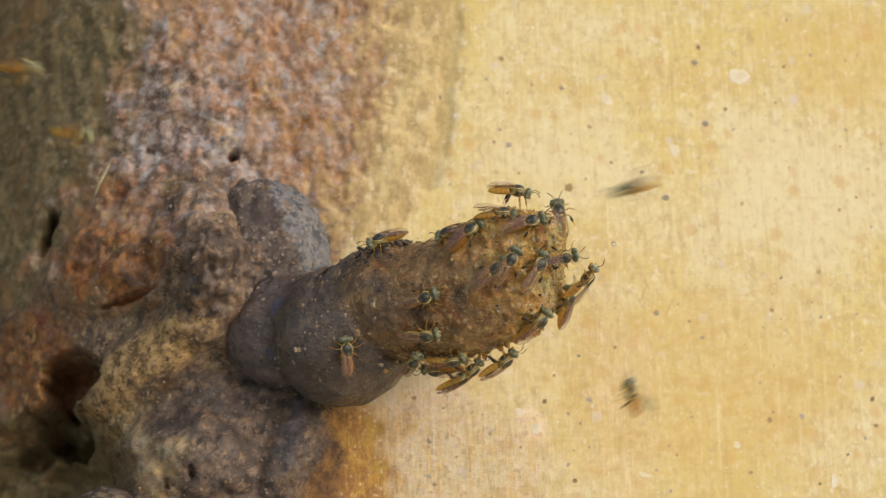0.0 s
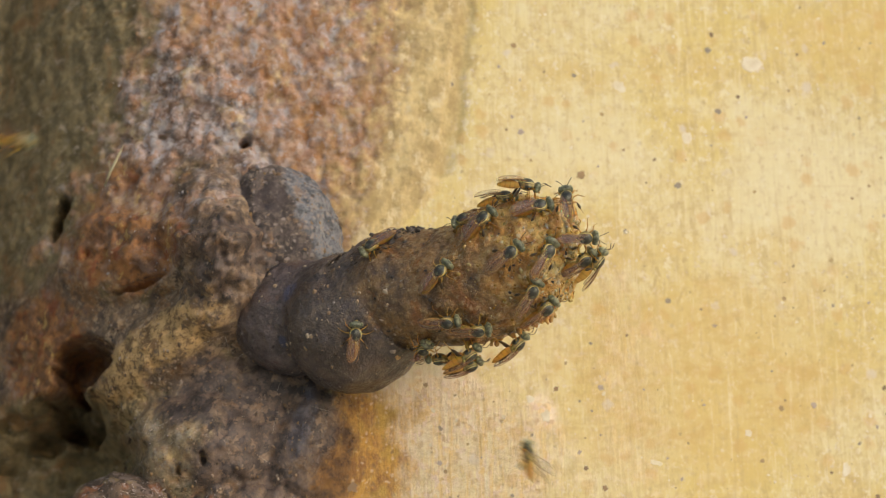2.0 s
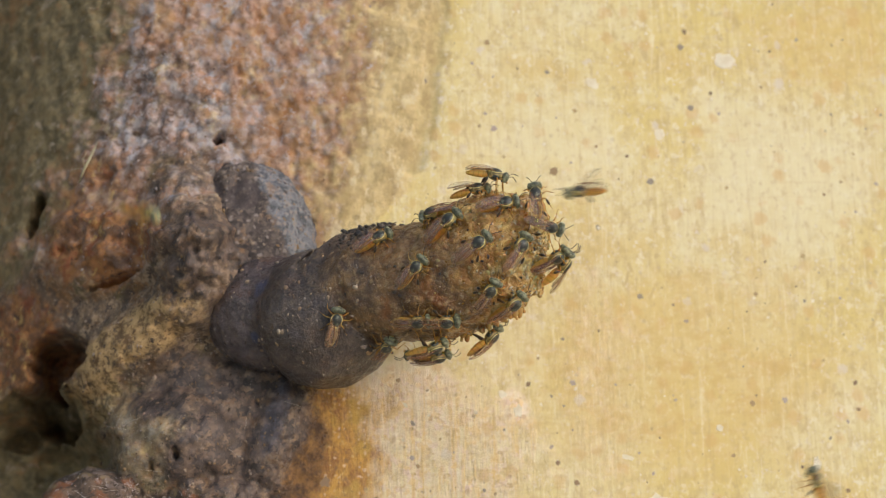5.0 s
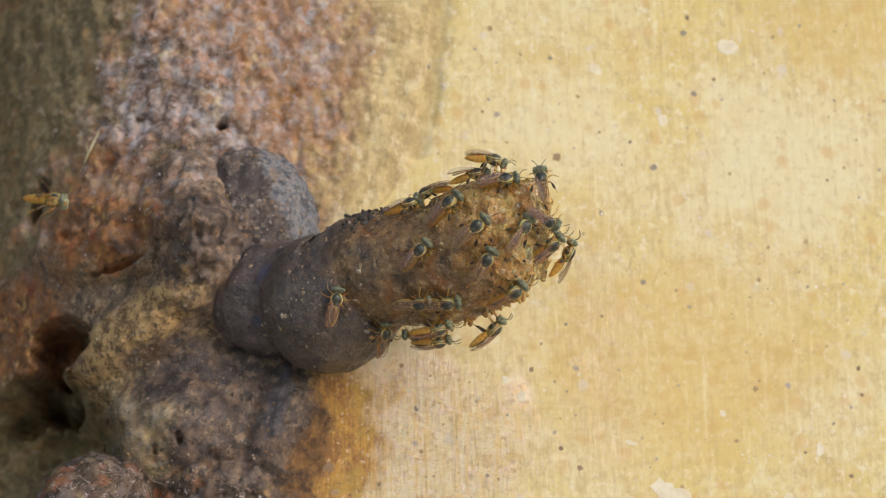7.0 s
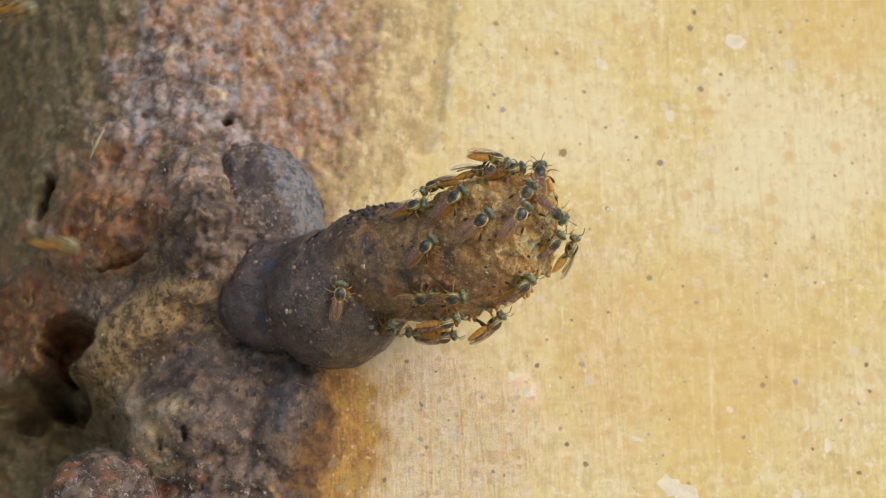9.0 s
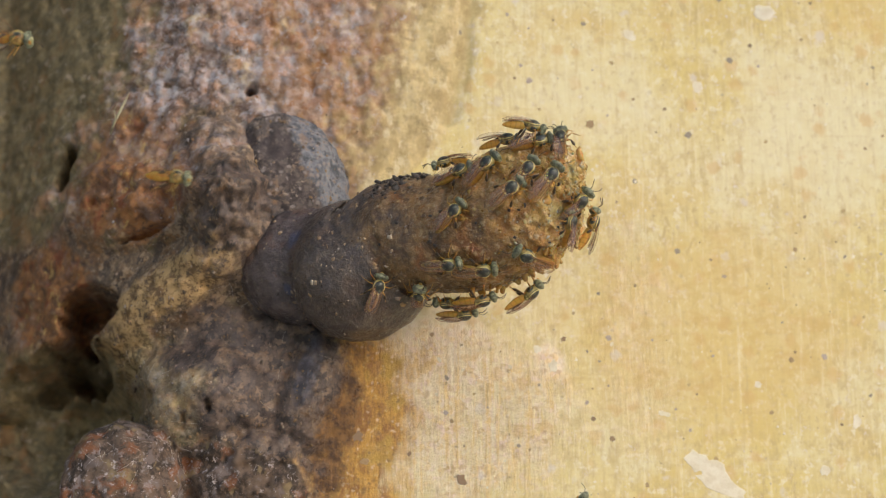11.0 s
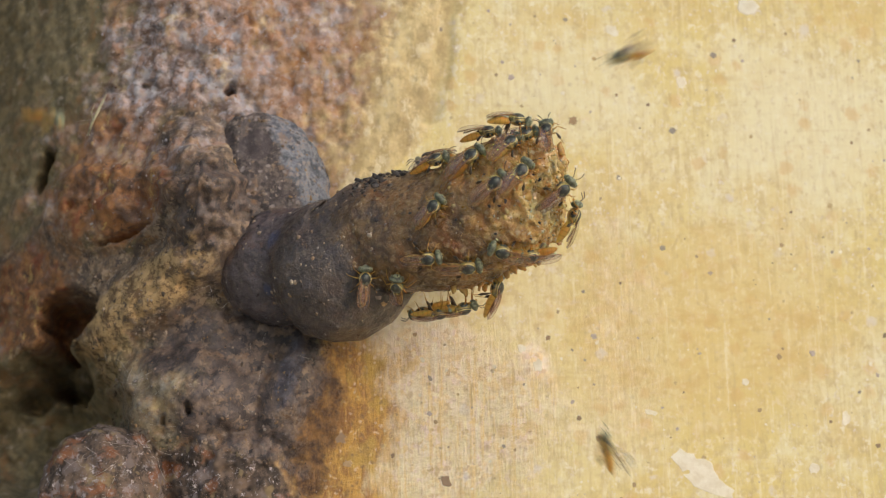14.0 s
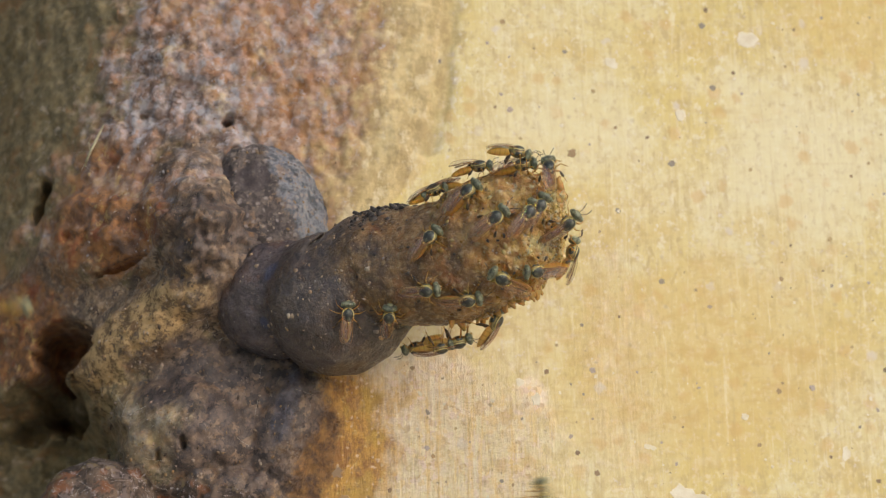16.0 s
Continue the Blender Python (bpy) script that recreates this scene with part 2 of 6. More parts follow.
    pink = m.mix(m.math("MULTIPLY", m.step(grey, 0.6, 0.1), m.step(m.noise(0.30, 5, 0.65, (1.5, 1.5, 0.5), 0.4), 0.50, 0.64, 0, 0.55)), pink, (0.42, 0.23, 0.085))
    col = m.mix(edge(rock, 1.6, 0.5), col, pink)
    crumb, crumb_d = m.chips(1.1, 0.95, 2.0)
    tone = m.math("ADD", m.math("MULTIPLY", crumb, 0.6), m.math("SUBTRACT", m.math("MULTIPLY", m.noise(0.35, 6, 0.7), 1.1), 0.35))
    scab = m.tones(tone, (0.0, (0.090, 0.066, 0.053)), (0.28, (0.165, 0.120, 0.088)), (0.46, (0.27, 0.185, 0.115)), (0.60, (0.37, 0.265, 0.17)), (0.78, (0.20, 0.115, 0.06)))
    scab = m.mix(m.step(m.noise(0.26, 6, 0.7), 0.53, 0.62, 0, 0.75), scab, (0.27, 0.135, 0.052))
    scab = m.mix(m.step(m.noise(0.24, 6, 0.75, None, 0.5), 0.54, 0.62, 0, 0.6), scab, (0.20, 0.165, 0.072))
    scab = m.mix(m.step(m.noise(0.20, 6, 0.7, (1, 1, 1.2)), 0.54, 0.62, 0, 0.7), scab, (0.085, 0.062, 0.050))
    # gaps between crust crumbs painted darker, as shade
    scab = m.mix(m.math("MULTIPLY", m.step(crumb_d, 0.40, 0.62), 0.45), scab, (0.060, 0.042, 0.033))
    scab = m.mix(m.step(m.noise(2.2, 5, 0.8), 0.57, 0.66, 0, 0.9), scab, (0.47, 0.37, 0.27))
    col = m.mix(edge(crust, 1.1, 0.3), col, scab)
    rusty = m.mix(m.step(m.noise(0.4, 8, 0.8), 0.42, 0.58), (0.15, 0.074, 0.040), (0.36, 0.172, 0.066))
    rusty = m.mix(m.step(m.noise(0.5, 6, 0.72), 0.55, 0.63, 0, 0.85), rusty, (0.075, 0.048, 0.036))
    rusty = m.mix(m.step(m.noise(0.75, 6, 0.72), 0.58, 0.66, 0, 0.5), rusty, (0.40, 0.28, 0.19))
    rusty = m.mix(m.step(m.noise(0.30, 6, 0.7, None, 0.5), 0.53, 0.63, 0, 0.5), rusty, (0.30, 0.215, 0.18))
    rusty = m.mix(m.step(m.noise(0.33, 5, 0.7), 0.54, 0.62, 0, 0.75), rusty, (0.25, 0.070, 0.028))
    rusty = m.mix(m.step(m.noise(0.6, 5, 0.75, (1.2, 1, 0.8), 0.5), 0.57, 0.65, 0, 0.75), rusty, (0.56, 0.38, 0.13))
    col = m.mix(edge(rust, 1.3, 0.4), col, rusty)
    soil = m.mix(m.step(m.noise(0.45, 8, 0.8), 0.42, 0.58), (0.15, 0.12, 0.065), (0.27, 0.21, 0.11))
    soil = m.mix(m.step(m.noise(0.22, 5, 0.65, None, 0.5), 0.54, 0.66, 0, 0.7), soil, (0.27, 0.15, 0.065))
    soil = m.mix(m.step(m.noise(0.55, 5, 0.68, (1, 1, 1.4)), 0.58, 0.65, 0, 0.8), soil, (0.36, 0.29, 0.21))
    col = m.mix(edge(olive, 1.2, 0.3), col, soil)
    sand = m.mix(m.step(m.noise(0.7, 8, 0.82), 0.43, 0.55), (0.16, 0.098, 0.048), (0.50, 0.335, 0.155))
    sand = m.mix(m.math("MULTIPLY", m.step(crumb, 0.32, 0.22), m.step(crumb_d, 0.25, 0.5, 0.85, 0.0)), sand, (0.10, 0.072, 0.055))
    col = m.mix(edge(beige, 1.4, 0.3), col, sand)
    green = m.mix(m.step(m.noise(0.7, 8, 0.82), 0.44, 0.56), (0.11, 0.095, 0.045), (0.31, 0.27, 0.155))
    col = m.mix(m.math("MULTIPLY", edge(moss, 1.5), 0.45), col, green)
    drip = m.mix(m.step(m.noise(0.45, 8, 0.8, (1.6, 1.6, 0.7)), 0.42, 0.58), (0.34, 0.140, 0.030), (0.68, 0.365, 0.065))
    rim = m.mix(m.step(m.noise(0.5, 8, 0.8), 0.42, 0.58), (0.10, 0.052, 0.028), (0.30, 0.155, 0.055))
    drip = m.mix(m.step(m.noise(1.1, 4, 0.7), 0.56, 0.68, 0, 0.8), drip, (0.72, 0.52, 0.20))
    trail = m.noise(0.42, 6, 0.7, (1.8, 1.8, 0.22), 0.4)
    drip = m.mix(m.step(trail, 0.54, 0.64, 0, 0.55), drip, (0.72, 0.44, 0.12))
    drip = m.mix(m.step(m.noise(0.22, 4, 0.6), 0.52, 0.64, 0, 0.6), drip, (0.58, 0.37, 0.065))
    drip = m.mix(m.math("MULTIPLY", m.step(flake, 0.74, 0.82), m.step(flake_d, 0.2, 0.5, 0.7, 0.0)), drip, (0.84, 0.66, 0.46))
    drip = m.mix(m.math("MULTIPLY", m.step(flake, 0.24, 0.16), m.step(flake_d, 0.2, 0.5, 0.65, 0.0)), drip, (0.22, 0.115, 0.05))
    soaked = m.step(m.math("ADD", stain, m.math("MULTIPLY", m.math("SUBTRACT", trail, 0.5), 1.3)), 0.15, 0.80, 0.0, 0.92)
    col = m.mix(m.math("MULTIPLY", soaked, m.step(stain, 0.0, 0.15)), col, drip)
    tar = m.tones(tone, (0.0, (0.066, 0.051, 0.046)), (0.30, (0.118, 0.088, 0.076)), (0.50, (0.185, 0.128, 0.098)), (0.70, (0.27, 0.185, 0.125)), (0.84, (0.20, 0.115, 0.065)))
    # the same painted shade between crumbs of the film
    tar = m.mix(m.math("MULTIPLY", m.step(crumb_d, 0.40, 0.62), 0.35), tar, (0.040, 0.031, 0.029))
    tar = m.mix(m.step(m.noise(0.9, 8, 0.85), 0.58, 0.63, 0, 0.7), tar, (0.34, 0.26, 0.20))
    col = m.mix(edge(tarry_rim, 1.2, 0.35), col, rim)
    # narrow blue reflection on the film, painted into the tar colour
    tar = m.mix(m.math("MULTIPLY", edge(blue, 1.2, 0.4), 0.65), tar, m.mix(m.step(m.noise(0.9, 6, 0.75), 0.42, 0.60), (0.045, 0.044, 0.058), (0.13, 0.13, 0.17)))
    dark = edge(film, 1.4, 0.3)
    col = m.mix(dark, col, tar)
    stone = m.mix(m.step(m.noise(0.5, 7, 0.75), 0.43, 0.57), (0.055, 0.038, 0.028), (0.17, 0.115, 0.08))
    stone = m.mix(m.step(m.noise(0.30, 4, 0.6), 0.53, 0.60, 0, 0.85), stone, (0.24, 0.095, 0.04))
    stone = m.mix(m.step(m.noise(0.34, 4, 0.6), 0.56, 0.62, 0, 0.85), stone, (0.25, 0.18, 0.09))
    stone = m.mix(m.step(m.noise(0.38, 4, 0.6), 0.57, 0.63, 0, 0.85), stone, (0.20, 0.15, 0.13))
    stone = m.mix(m.step(m.noise(0.6, 8, 0.8), 0.56, 0.61, 0, 0.7), stone, (0.30, 0.26, 0.245))
    stone = m.mix(m.step(m.noise(1.6, 5, 0.75), 0.58, 0.66, 0, 0.9), stone, (0.56, 0.49, 0.47))
    col = m.mix(m.step(boulder, 0.3, 0.7), col, stone)
    m.set(Base_Color=col, Roughness=m.math("SUBTRACT", m.step(dark, 0.0, 1.0, 0.85, 0.45), m.math("MULTIPLY", m.math("MAXIMUM", brushed, stain), m.step(m.noise(0.8, 5, 0.7), 0.4, 0.6, 0.20, 0.52))))
    m.bump(m.math("MULTIPLY", m.noise(1.3, 6, 0.7), m.step(m.math("MAXIMUM", rock, lumpy), 0, 1, 0.15, 1)), 0.30, 0.7)
    m.bump(streak, 0.04, 0.35)
    m.bump(m.math("MULTIPLY", m.math("ADD", scratch, m.noise(0.9, 5, 0.7)), m.math("MAXIMUM", brushed, stain)), 0.40, 0.9)
    return m.mat


def wax_material():
    """Brown resin and wax, golden and translucent where it is fresh at the mouth."""
    m = Nodes("cerumen", 0.42)
    age, sheen, _ = m.channel("zone_a")
    old = m.mix(m.step(m.noise(0.5, 6, 0.7), 0.40, 0.64), (0.072, 0.056, 0.056), (0.158, 0.122, 0.120))
    old = m.mix(m.step(m.noise(2.6, 4, 0.7), 0.62, 0.70, 0, 0.6), old, (0.22, 0.165, 0.125))
    old = m.mix(m.step(m.noise(0.3, 5, 0.65), 0.54, 0.66, 0, 0.7), old, (0.145, 0.078, 0.052))
    blot, blot_d = m.chips(0.38, 0.8, 1.0)
    old = m.mix(m.math("MULTIPLY", m.step(blot, 0.70, 0.78), m.step(blot_d, 0.22, 0.50, 0.85, 0.0)), old, (0.022, 0.023, 0.028))
    old = m.mix(m.math("MULTIPLY", m.step(blot, 0.20, 0.12), m.step(blot_d, 0.22, 0.50, 0.7, 0.0)), old, (0.16, 0.095, 0.066))
    old = m.mix(m.step(m.cells(0.6), 0.06, 0.12, 0.8, 0.0), old, (0.020, 0.016, 0.015))
    old = m.mix(m.step(m.noise(1.1, 6, 0.8), 0.56, 0.63, 0, 0.55), old, (0.19, 0.145, 0.12))
    lobe = m.step(m.math("ADD", age, m.math("MULTIPLY", m.math("SUBTRACT", m.noise(0.5, 5, 0.7), 0.5), 0.10)), 0.20, 0.27)
    old = m.mix(m.math("MULTIPLY", lobe, 0.55), old, m.mix(m.step(m.noise(0.7, 6, 0.75), 0.42, 0.60), (0.040, 0.033, 0.027), (0.135, 0.100, 0.068)))
    mote, mote_d = m.chips(1.5, 0.5, 1.6)
    old = m.mix(m.math("MULTIPLY", m.step(mote, 0.62, 0.70), m.step(mote_d, 0.15, 0.45, 0.55, 0.0)), old, (0.19, 0.150, 0.115))
    old = m.mix(m.math("MULTIPLY", m.step(mote, 0.22, 0.14), m.step(mote_d, 0.15, 0.45, 0.75, 0.0)), old, (0.024, 0.020, 0.019))
    mid = m.mix(m.step(m.noise(0.45, 5, 0.65), 0.38, 0.64), (0.130, 0.072, 0.034), (0.335, 0.195, 0.080))
    mid = m.mix(m.step(m.noise(0.30, 4, 0.6, None, 0.6), 0.54, 0.68, 0, 0.8), mid, (0.29, 0.115, 0.028))
    grain, grain_d = m.chips(1.5, 0.35, 2.0)
    mid = m.mix(m.math("MULTIPLY", m.step(grain, 0.45, 0.6), m.step(grain_d, 0.2, 0.5, 0.55, 0.0)), mid, (0.50, 0.345, 0.165))
    mid = m.mix(m.math("MULTIPLY", m.step(grain, 0.25, 0.12), m.step(grain_d, 0.2, 0.5, 0.6, 0.0)), mid, (0.085, 0.050, 0.030))
    mid = m.mix(m.step(m.noise(3.4, 4, 0.7), 0.57, 0.66, 0, 0.5), mid, (0.52, 0.41, 0.26))
    fresh = m.mix(m.step(m.noise(0.5, 5, 0.6), 0.38, 0.62), (0.45, 0.220, 0.055), (0.76, 0.48, 0.165))
    fresh = m.mix(m.math("MULTIPLY", m.step(grain, 0.5, 0.65), m.step(grain_d, 0.2, 0.5, 0.7, 0.0)), fresh, (0.78, 0.65, 0.42))
    fresh = m.mix(m.step(m.noise(1.2, 5, 0.7), 0.58, 0.66, 0, 0.7), fresh, (0.24, 0.115, 0.040))
    w = m.math("ADD", age, m.math("MULTIPLY", m.math("SUBTRACT", m.noise(0.35, 5, 0.65), 0.5), 0.45))
    col = m.mix(m.step(w, 0.44, 0.60), old, m.mix(m.step(w, 0.66, 0.86), mid, fresh))
    # bluish sheen on the dark root, painted into its base colour
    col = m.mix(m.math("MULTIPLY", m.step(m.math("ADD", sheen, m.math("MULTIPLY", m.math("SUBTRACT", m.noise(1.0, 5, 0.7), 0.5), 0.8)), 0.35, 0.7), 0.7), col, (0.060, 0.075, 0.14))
    m.set(Base_Color=col, Roughness=m.step(m.noise(1.5, 4), 0.3, 0.7, 0.26, 0.62), Coat_Weight=m.step(w, 0.35, 0.60, 0.28, 0.55), Coat_Roughness=0.08,
          Subsurface_Weight=m.step(w, 0.42, 0.75, 0.0, 0.9), Subsurface_Scale=1.5 * MM)
    m.bsdf.inputs["Subsurface Radius"].default_value = (1.0, 0.75, 0.5)
    m.bump(m.math("MULTIPLY", m.noise(1.4, 6, 0.7), m.step(w, 0.42, 0.62, 0.6, 1.0)), 0.45, 0.8)
    m.bump(m.noise(0.45, 4, 0.6), 0.9, 0.5)
    m.bump(m.math("MULTIPLY", grain_d, m.step(w, 0.45, 0.7)), -0.35, 0.9)
    m.bump(m.noise(3.6, 4, 0.7), 0.16, 0.8)
    return m.mat


def mound_material():
    m = Nodes("grey_mound", 0.65)
    blue, patch, _ = m.channel("zone_a")
    base = m.mix(m.step(m.noise(0.8, 6, 0.75), 0.40, 0.60), (0.056, 0.043, 0.039), (0.17, 0.13, 0.11))
    # sky reflection on the mound's right side, painted in as a bluish grey
    sky_tint = m.mix(m.step(m.noise(0.9, 6, 0.75), 0.38, 0.60), (0.085, 0.088, 0.10), (0.28, 0.285, 0.31))
    col = m.mix(m.step(m.math("ADD", blue, m.math("MULTIPLY", m.math("SUBTRACT", m.noise(0.6, 6, 0.7), 0.5), 1.2)), 0.35, 0.65), base, sky_tint)
    col = m.mix(m.step(m.noise(0.9, 8, 0.85), 0.55, 0.60, 0, 0.8), col, (0.36, 0.28, 0.21))
    col = m.mix(m.step(m.noise(0.45, 5, 0.7), 0.57, 0.66, 0, 0.7), col, (0.28, 0.17, 0.10))
    speck, speck_d = m.chips(1.7, 0.3, 2.0)
    col = m.mix(m.math("MULTIPLY", m.step(speck, 0.55, 0.65), m.step(speck_d, 0.2, 0.5, 0.8, 0.0)), col, (0.36, 0.30, 0.27))
    col = m.mix(m.math("MULTIPLY", m.step(speck, 0.25, 0.15), m.step(speck_d, 0.2, 0.5, 0.8, 0.0)), col, (0.055, 0.042, 0.038))
    dark = m.step(m.math("ADD", patch, m.math("MULTIPLY", m.math("SUBTRACT", m.noise(1.2, 5, 0.7), 0.5), 0.5)), 0.4, 0.6)
    dark = m.math("MULTIPLY", dark, 0.7)
    col = m.mix(dark, col, m.mix(m.step(m.noise(2.5, 5), 0.6, 0.7), (0.085, 0.064, 0.062), (0.17, 0.125, 0.11)))
    m.set(Base_Color=col)
    m.bump(m.noise(1.5, 6, 0.75), 0.4, 0.8)
    return m.mat


def simple(name, dark, light, scale, rough, bump=0.0, **more):
    m = Nodes(name, rough)
    m.set(Base_Color=m.mix(m.step(m.noise(scale, 5, 0.65), 0.36, 0.64), dark, light), **more)
    m.bsdf.inputs["Subsurface Radius"].default_value = (1.0, 0.55, 0.18)
    if bump:
        m.bump(m.noise(scale * 1.7, 5, 0.7), bump, 0.8)
    return m.mat


def wing_material(name="wing_membrane", low=0.12, high=0.34):
    m = Nodes(name, 0.16)
    cloud = m.step(m.noise(1.0, 3, 0.5, (0.6, 1.6, 1)), 0.40, 0.66)
    m.set(Base_Color=m.mix(cloud, m.mix(m.random(), (0.46, 0.26, 0.15), (0.44, 0.32, 0.38)), (0.34, 0.17, 0.08)),
          Alpha=m.step(cloud, 0, 1, low, high), Specular_IOR_Level=0.8, Thin_Film_Thickness=430.0)
    m.bump(m.noise(2.2, 4, 0.6), 0.05, 0.6)
    return m.mat


def abdomen_material():
    m = Nodes("amber_abdomen", 0.32)
    coord = m.vec(m.mm, (1, 0, 0))
    band = m.tree.nodes.new("ShaderNodeTexWave")
    band.inputs["Scale"].default_value = 0.72
    m.tree.links.new(coord, band.inputs["Vector"])
    col = m.mix(m.step(band.outputs["Fac"], 0.70, 1.0, 0, 0.30), m.mix(m.random(), (0.50, 0.255, 0.055), (0.76, 0.50, 0.15)), (0.20, 0.09, 0.022))
    m.set(Base_Color=col, Subsurface_Weight=0.7, Subsurface_Scale=1.0 * MM, Transmission_Weight=0.55, IOR=1.18)
    m.bsdf.inputs["Subsurface Radius"].default_value = (1.0, 0.55, 0.16)
    m.bump(m.noise(5, 3), 0.03, 0.5)
    return m.mat


def chitin_material():
    m = Nodes("dark_green_chitin", 0.36)
    col = m.mix(m.step(m.noise(2.4, 4, 0.6), 0.42, 0.62), (0.028, 0.029, 0.023), (0.125, 0.128, 0.088))
    m.set(Base_Color=m.mix(m.step(m.noise(5.0, 3, 0.7), 0.55, 0.68, 0.0, 0.55), col, (0.30, 0.31, 0.21)), Specular_IOR_Level=0.6)
    m.bump(m.noise(7, 4, 0.7), 0.05, 0.7)
    return m.mat


WALL = wall_material()


def mixed(name, rough, *colours, **more):
    """Each lump of a mesh takes its own tone between the colours."""
    m = Nodes(name, rough)
    tone = m.island()
    col = colours[0]
    for k, c in enumerate(colours[1:]):
        edge = (k + 1) / len(colours)
        col = m.mix(m.step(tone, edge - 0.06, edge + 0.06), col, c)
    col = m.mix(m.step(m.noise(2.5, 5, 0.7), 0.40, 0.62, 0.0, 0.30), col, (0.24, 0.16, 0.09))
    m.set(Base_Color=col, **more)
    m.bsdf.inputs["Subsurface Radius"].default_value = (1.0, 0.55, 0.18)
    return m.mat


RENDER_GRIT = mixed("render_grit", 0.85, (0.16, 0.10, 0.07), (0.36, 0.20, 0.10), (0.44, 0.30, 0.24), (0.40, 0.35, 0.35), (0.48, 0.42, 0.39))
SOIL_GRIT = mixed("soil_crumbs", 0.85, (0.07, 0.05, 0.038), (0.16, 0.105, 0.065), (0.27, 0.17, 0.08), (0.26, 0.185, 0.125), (0.33, 0.265, 0.21))
WAX = wax_material()
MOUND = mound_material()
BEAD = mixed("fresh_resin", 0.16, (0.50, 0.26, 0.07), (0.66, 0.40, 0.13), (0.76, 0.54, 0.24), (0.86, 0.74, 0.52), Transmission_Weight=0.30, IOR=1.40, Subsurface_Weight=0.6, Subsurface_Scale=1.0 * MM)
FLAKE = mixed("dry_flakes", 0.7, (0.30, 0.20, 0.12), (0.42, 0.31, 0.20), (0.50, 0.41, 0.30), (0.46, 0.30, 0.15))
TARRY = simple("dark_resin", (0.026, 0.021, 0.019), (0.105, 0.080, 0.066), 2.2, 0.35, 0.15)
GRIT = mixed("pale_grit", 0.8, (0.17, 0.115, 0.075), (0.27, 0.20, 0.145), (0.38, 0.30, 0.235), (0.30, 0.27, 0.25))
SPECK = mixed("brown_specks", 0.8, (0.30, 0.20, 0.12), (0.46, 0.31, 0.16), (0.52, 0.42, 0.36), (0.36, 0.30, 0.24), (0.58, 0.42, 0.20))
CHIP = simple("bare_plaster", (0.76, 0.66, 0.48), (0.86, 0.78, 0.62), 0.7, 0.85, 0.1)
CHITIN = chitin_material()
AMBER = simple("amber_chest", (0.20, 0.14, 0.055), (0.50, 0.36, 0.13), 2.0, 0.4, 0.02, Subsurface_Weight=0.8, Subsurface_Scale=0.8 * MM)
YELLOW = simple("yellow_margin", (0.62, 0.46, 0.12), (0.80, 0.66, 0.28), 2.0, 0.4)
EYE = simple("compound_eye", (0.10, 0.11, 0.065), (0.30, 0.31, 0.19), 4.0, 0.28)
HEAD = simple("green_head", (0.060, 0.063, 0.042), (0.25, 0.26, 0.165), 3.0, 0.38, 0.04)
FACE = simple("pale_green_face", (0.20, 0.21, 0.11), (0.50, 0.50, 0.30), 3.0, 0.45)
ABDOMEN = abdomen_material()
LEG = simple("amber_leg", (0.36, 0.17, 0.035), (0.62, 0.36, 0.09), 1.5, 0.35, Subsurface_Weight=0.7, Subsurface_Scale=0.4 * MM, Transmission_Weight=0.4, IOR=1.15)
SHIN = simple("dark_shin", (0.03, 0.02, 0.012), (0.12, 0.07, 0.03), 2.0, 0.4)
WING = wing_material()
BEATING = wing_material("clear_membrane", 0.04, 0.14)
VEIN = simple("wing_vein", (0.16, 0.075, 0.025), (0.36, 0.19, 0.06), 2.0, 0.4)
SILK = simple("pale_fibre", (0.45, 0.40, 0.33), (0.70, 0.64, 0.55), 1.0, 0.7)
STRAW = simple("dry_straw", (0.24, 0.21, 0.12), (0.42, 0.38, 0.24), 1.2, 0.6, 0.05)
BOUNCE = simple("bounce_ground", (0.46, 0.42, 0.37), (0.64, 0.60, 0.54), 0.02, 0.95, 1.0)


# ---- mesh helpers; all shapes are drawn in millimetres ----
def link(name, bm, material, parent=None, label="", smooth=True):
    me = bpy.data.meshes.new(name)
    bm.to_mesh(me)
    bm.free()
    me.transform(Matrix.Scale(MM, 4))
    me.materials.append(material)
    if smooth:
        me.polygons.foreach_set("use_smooth", [True] * len(me.polygons))
    ob = new(name, me)
    ob.parent = parent
    return tagged(ob, label) if label else ob


def part(name, bm, material, parent, label=""):
    return link(name, bm, material, parent, label)


def ellipsoid(bm, centre, radii, turn=(0, 0, 0), detail=3, taper=0.0):
    made = bmesh.ops.create_icosphere(bm, subdivisions=detail, radius=1.0)["verts"]
    m = Matrix.LocRotScale(Vector(centre), Euler([radians(a) for a in turn]), None)
    for v in made:
        k = 1.0 + taper * v.co.x
        v.co = m @ Vector((v.co.x * radii[0], v.co.y * radii[1] * k, v.co.z * radii[2] * k))
    return made


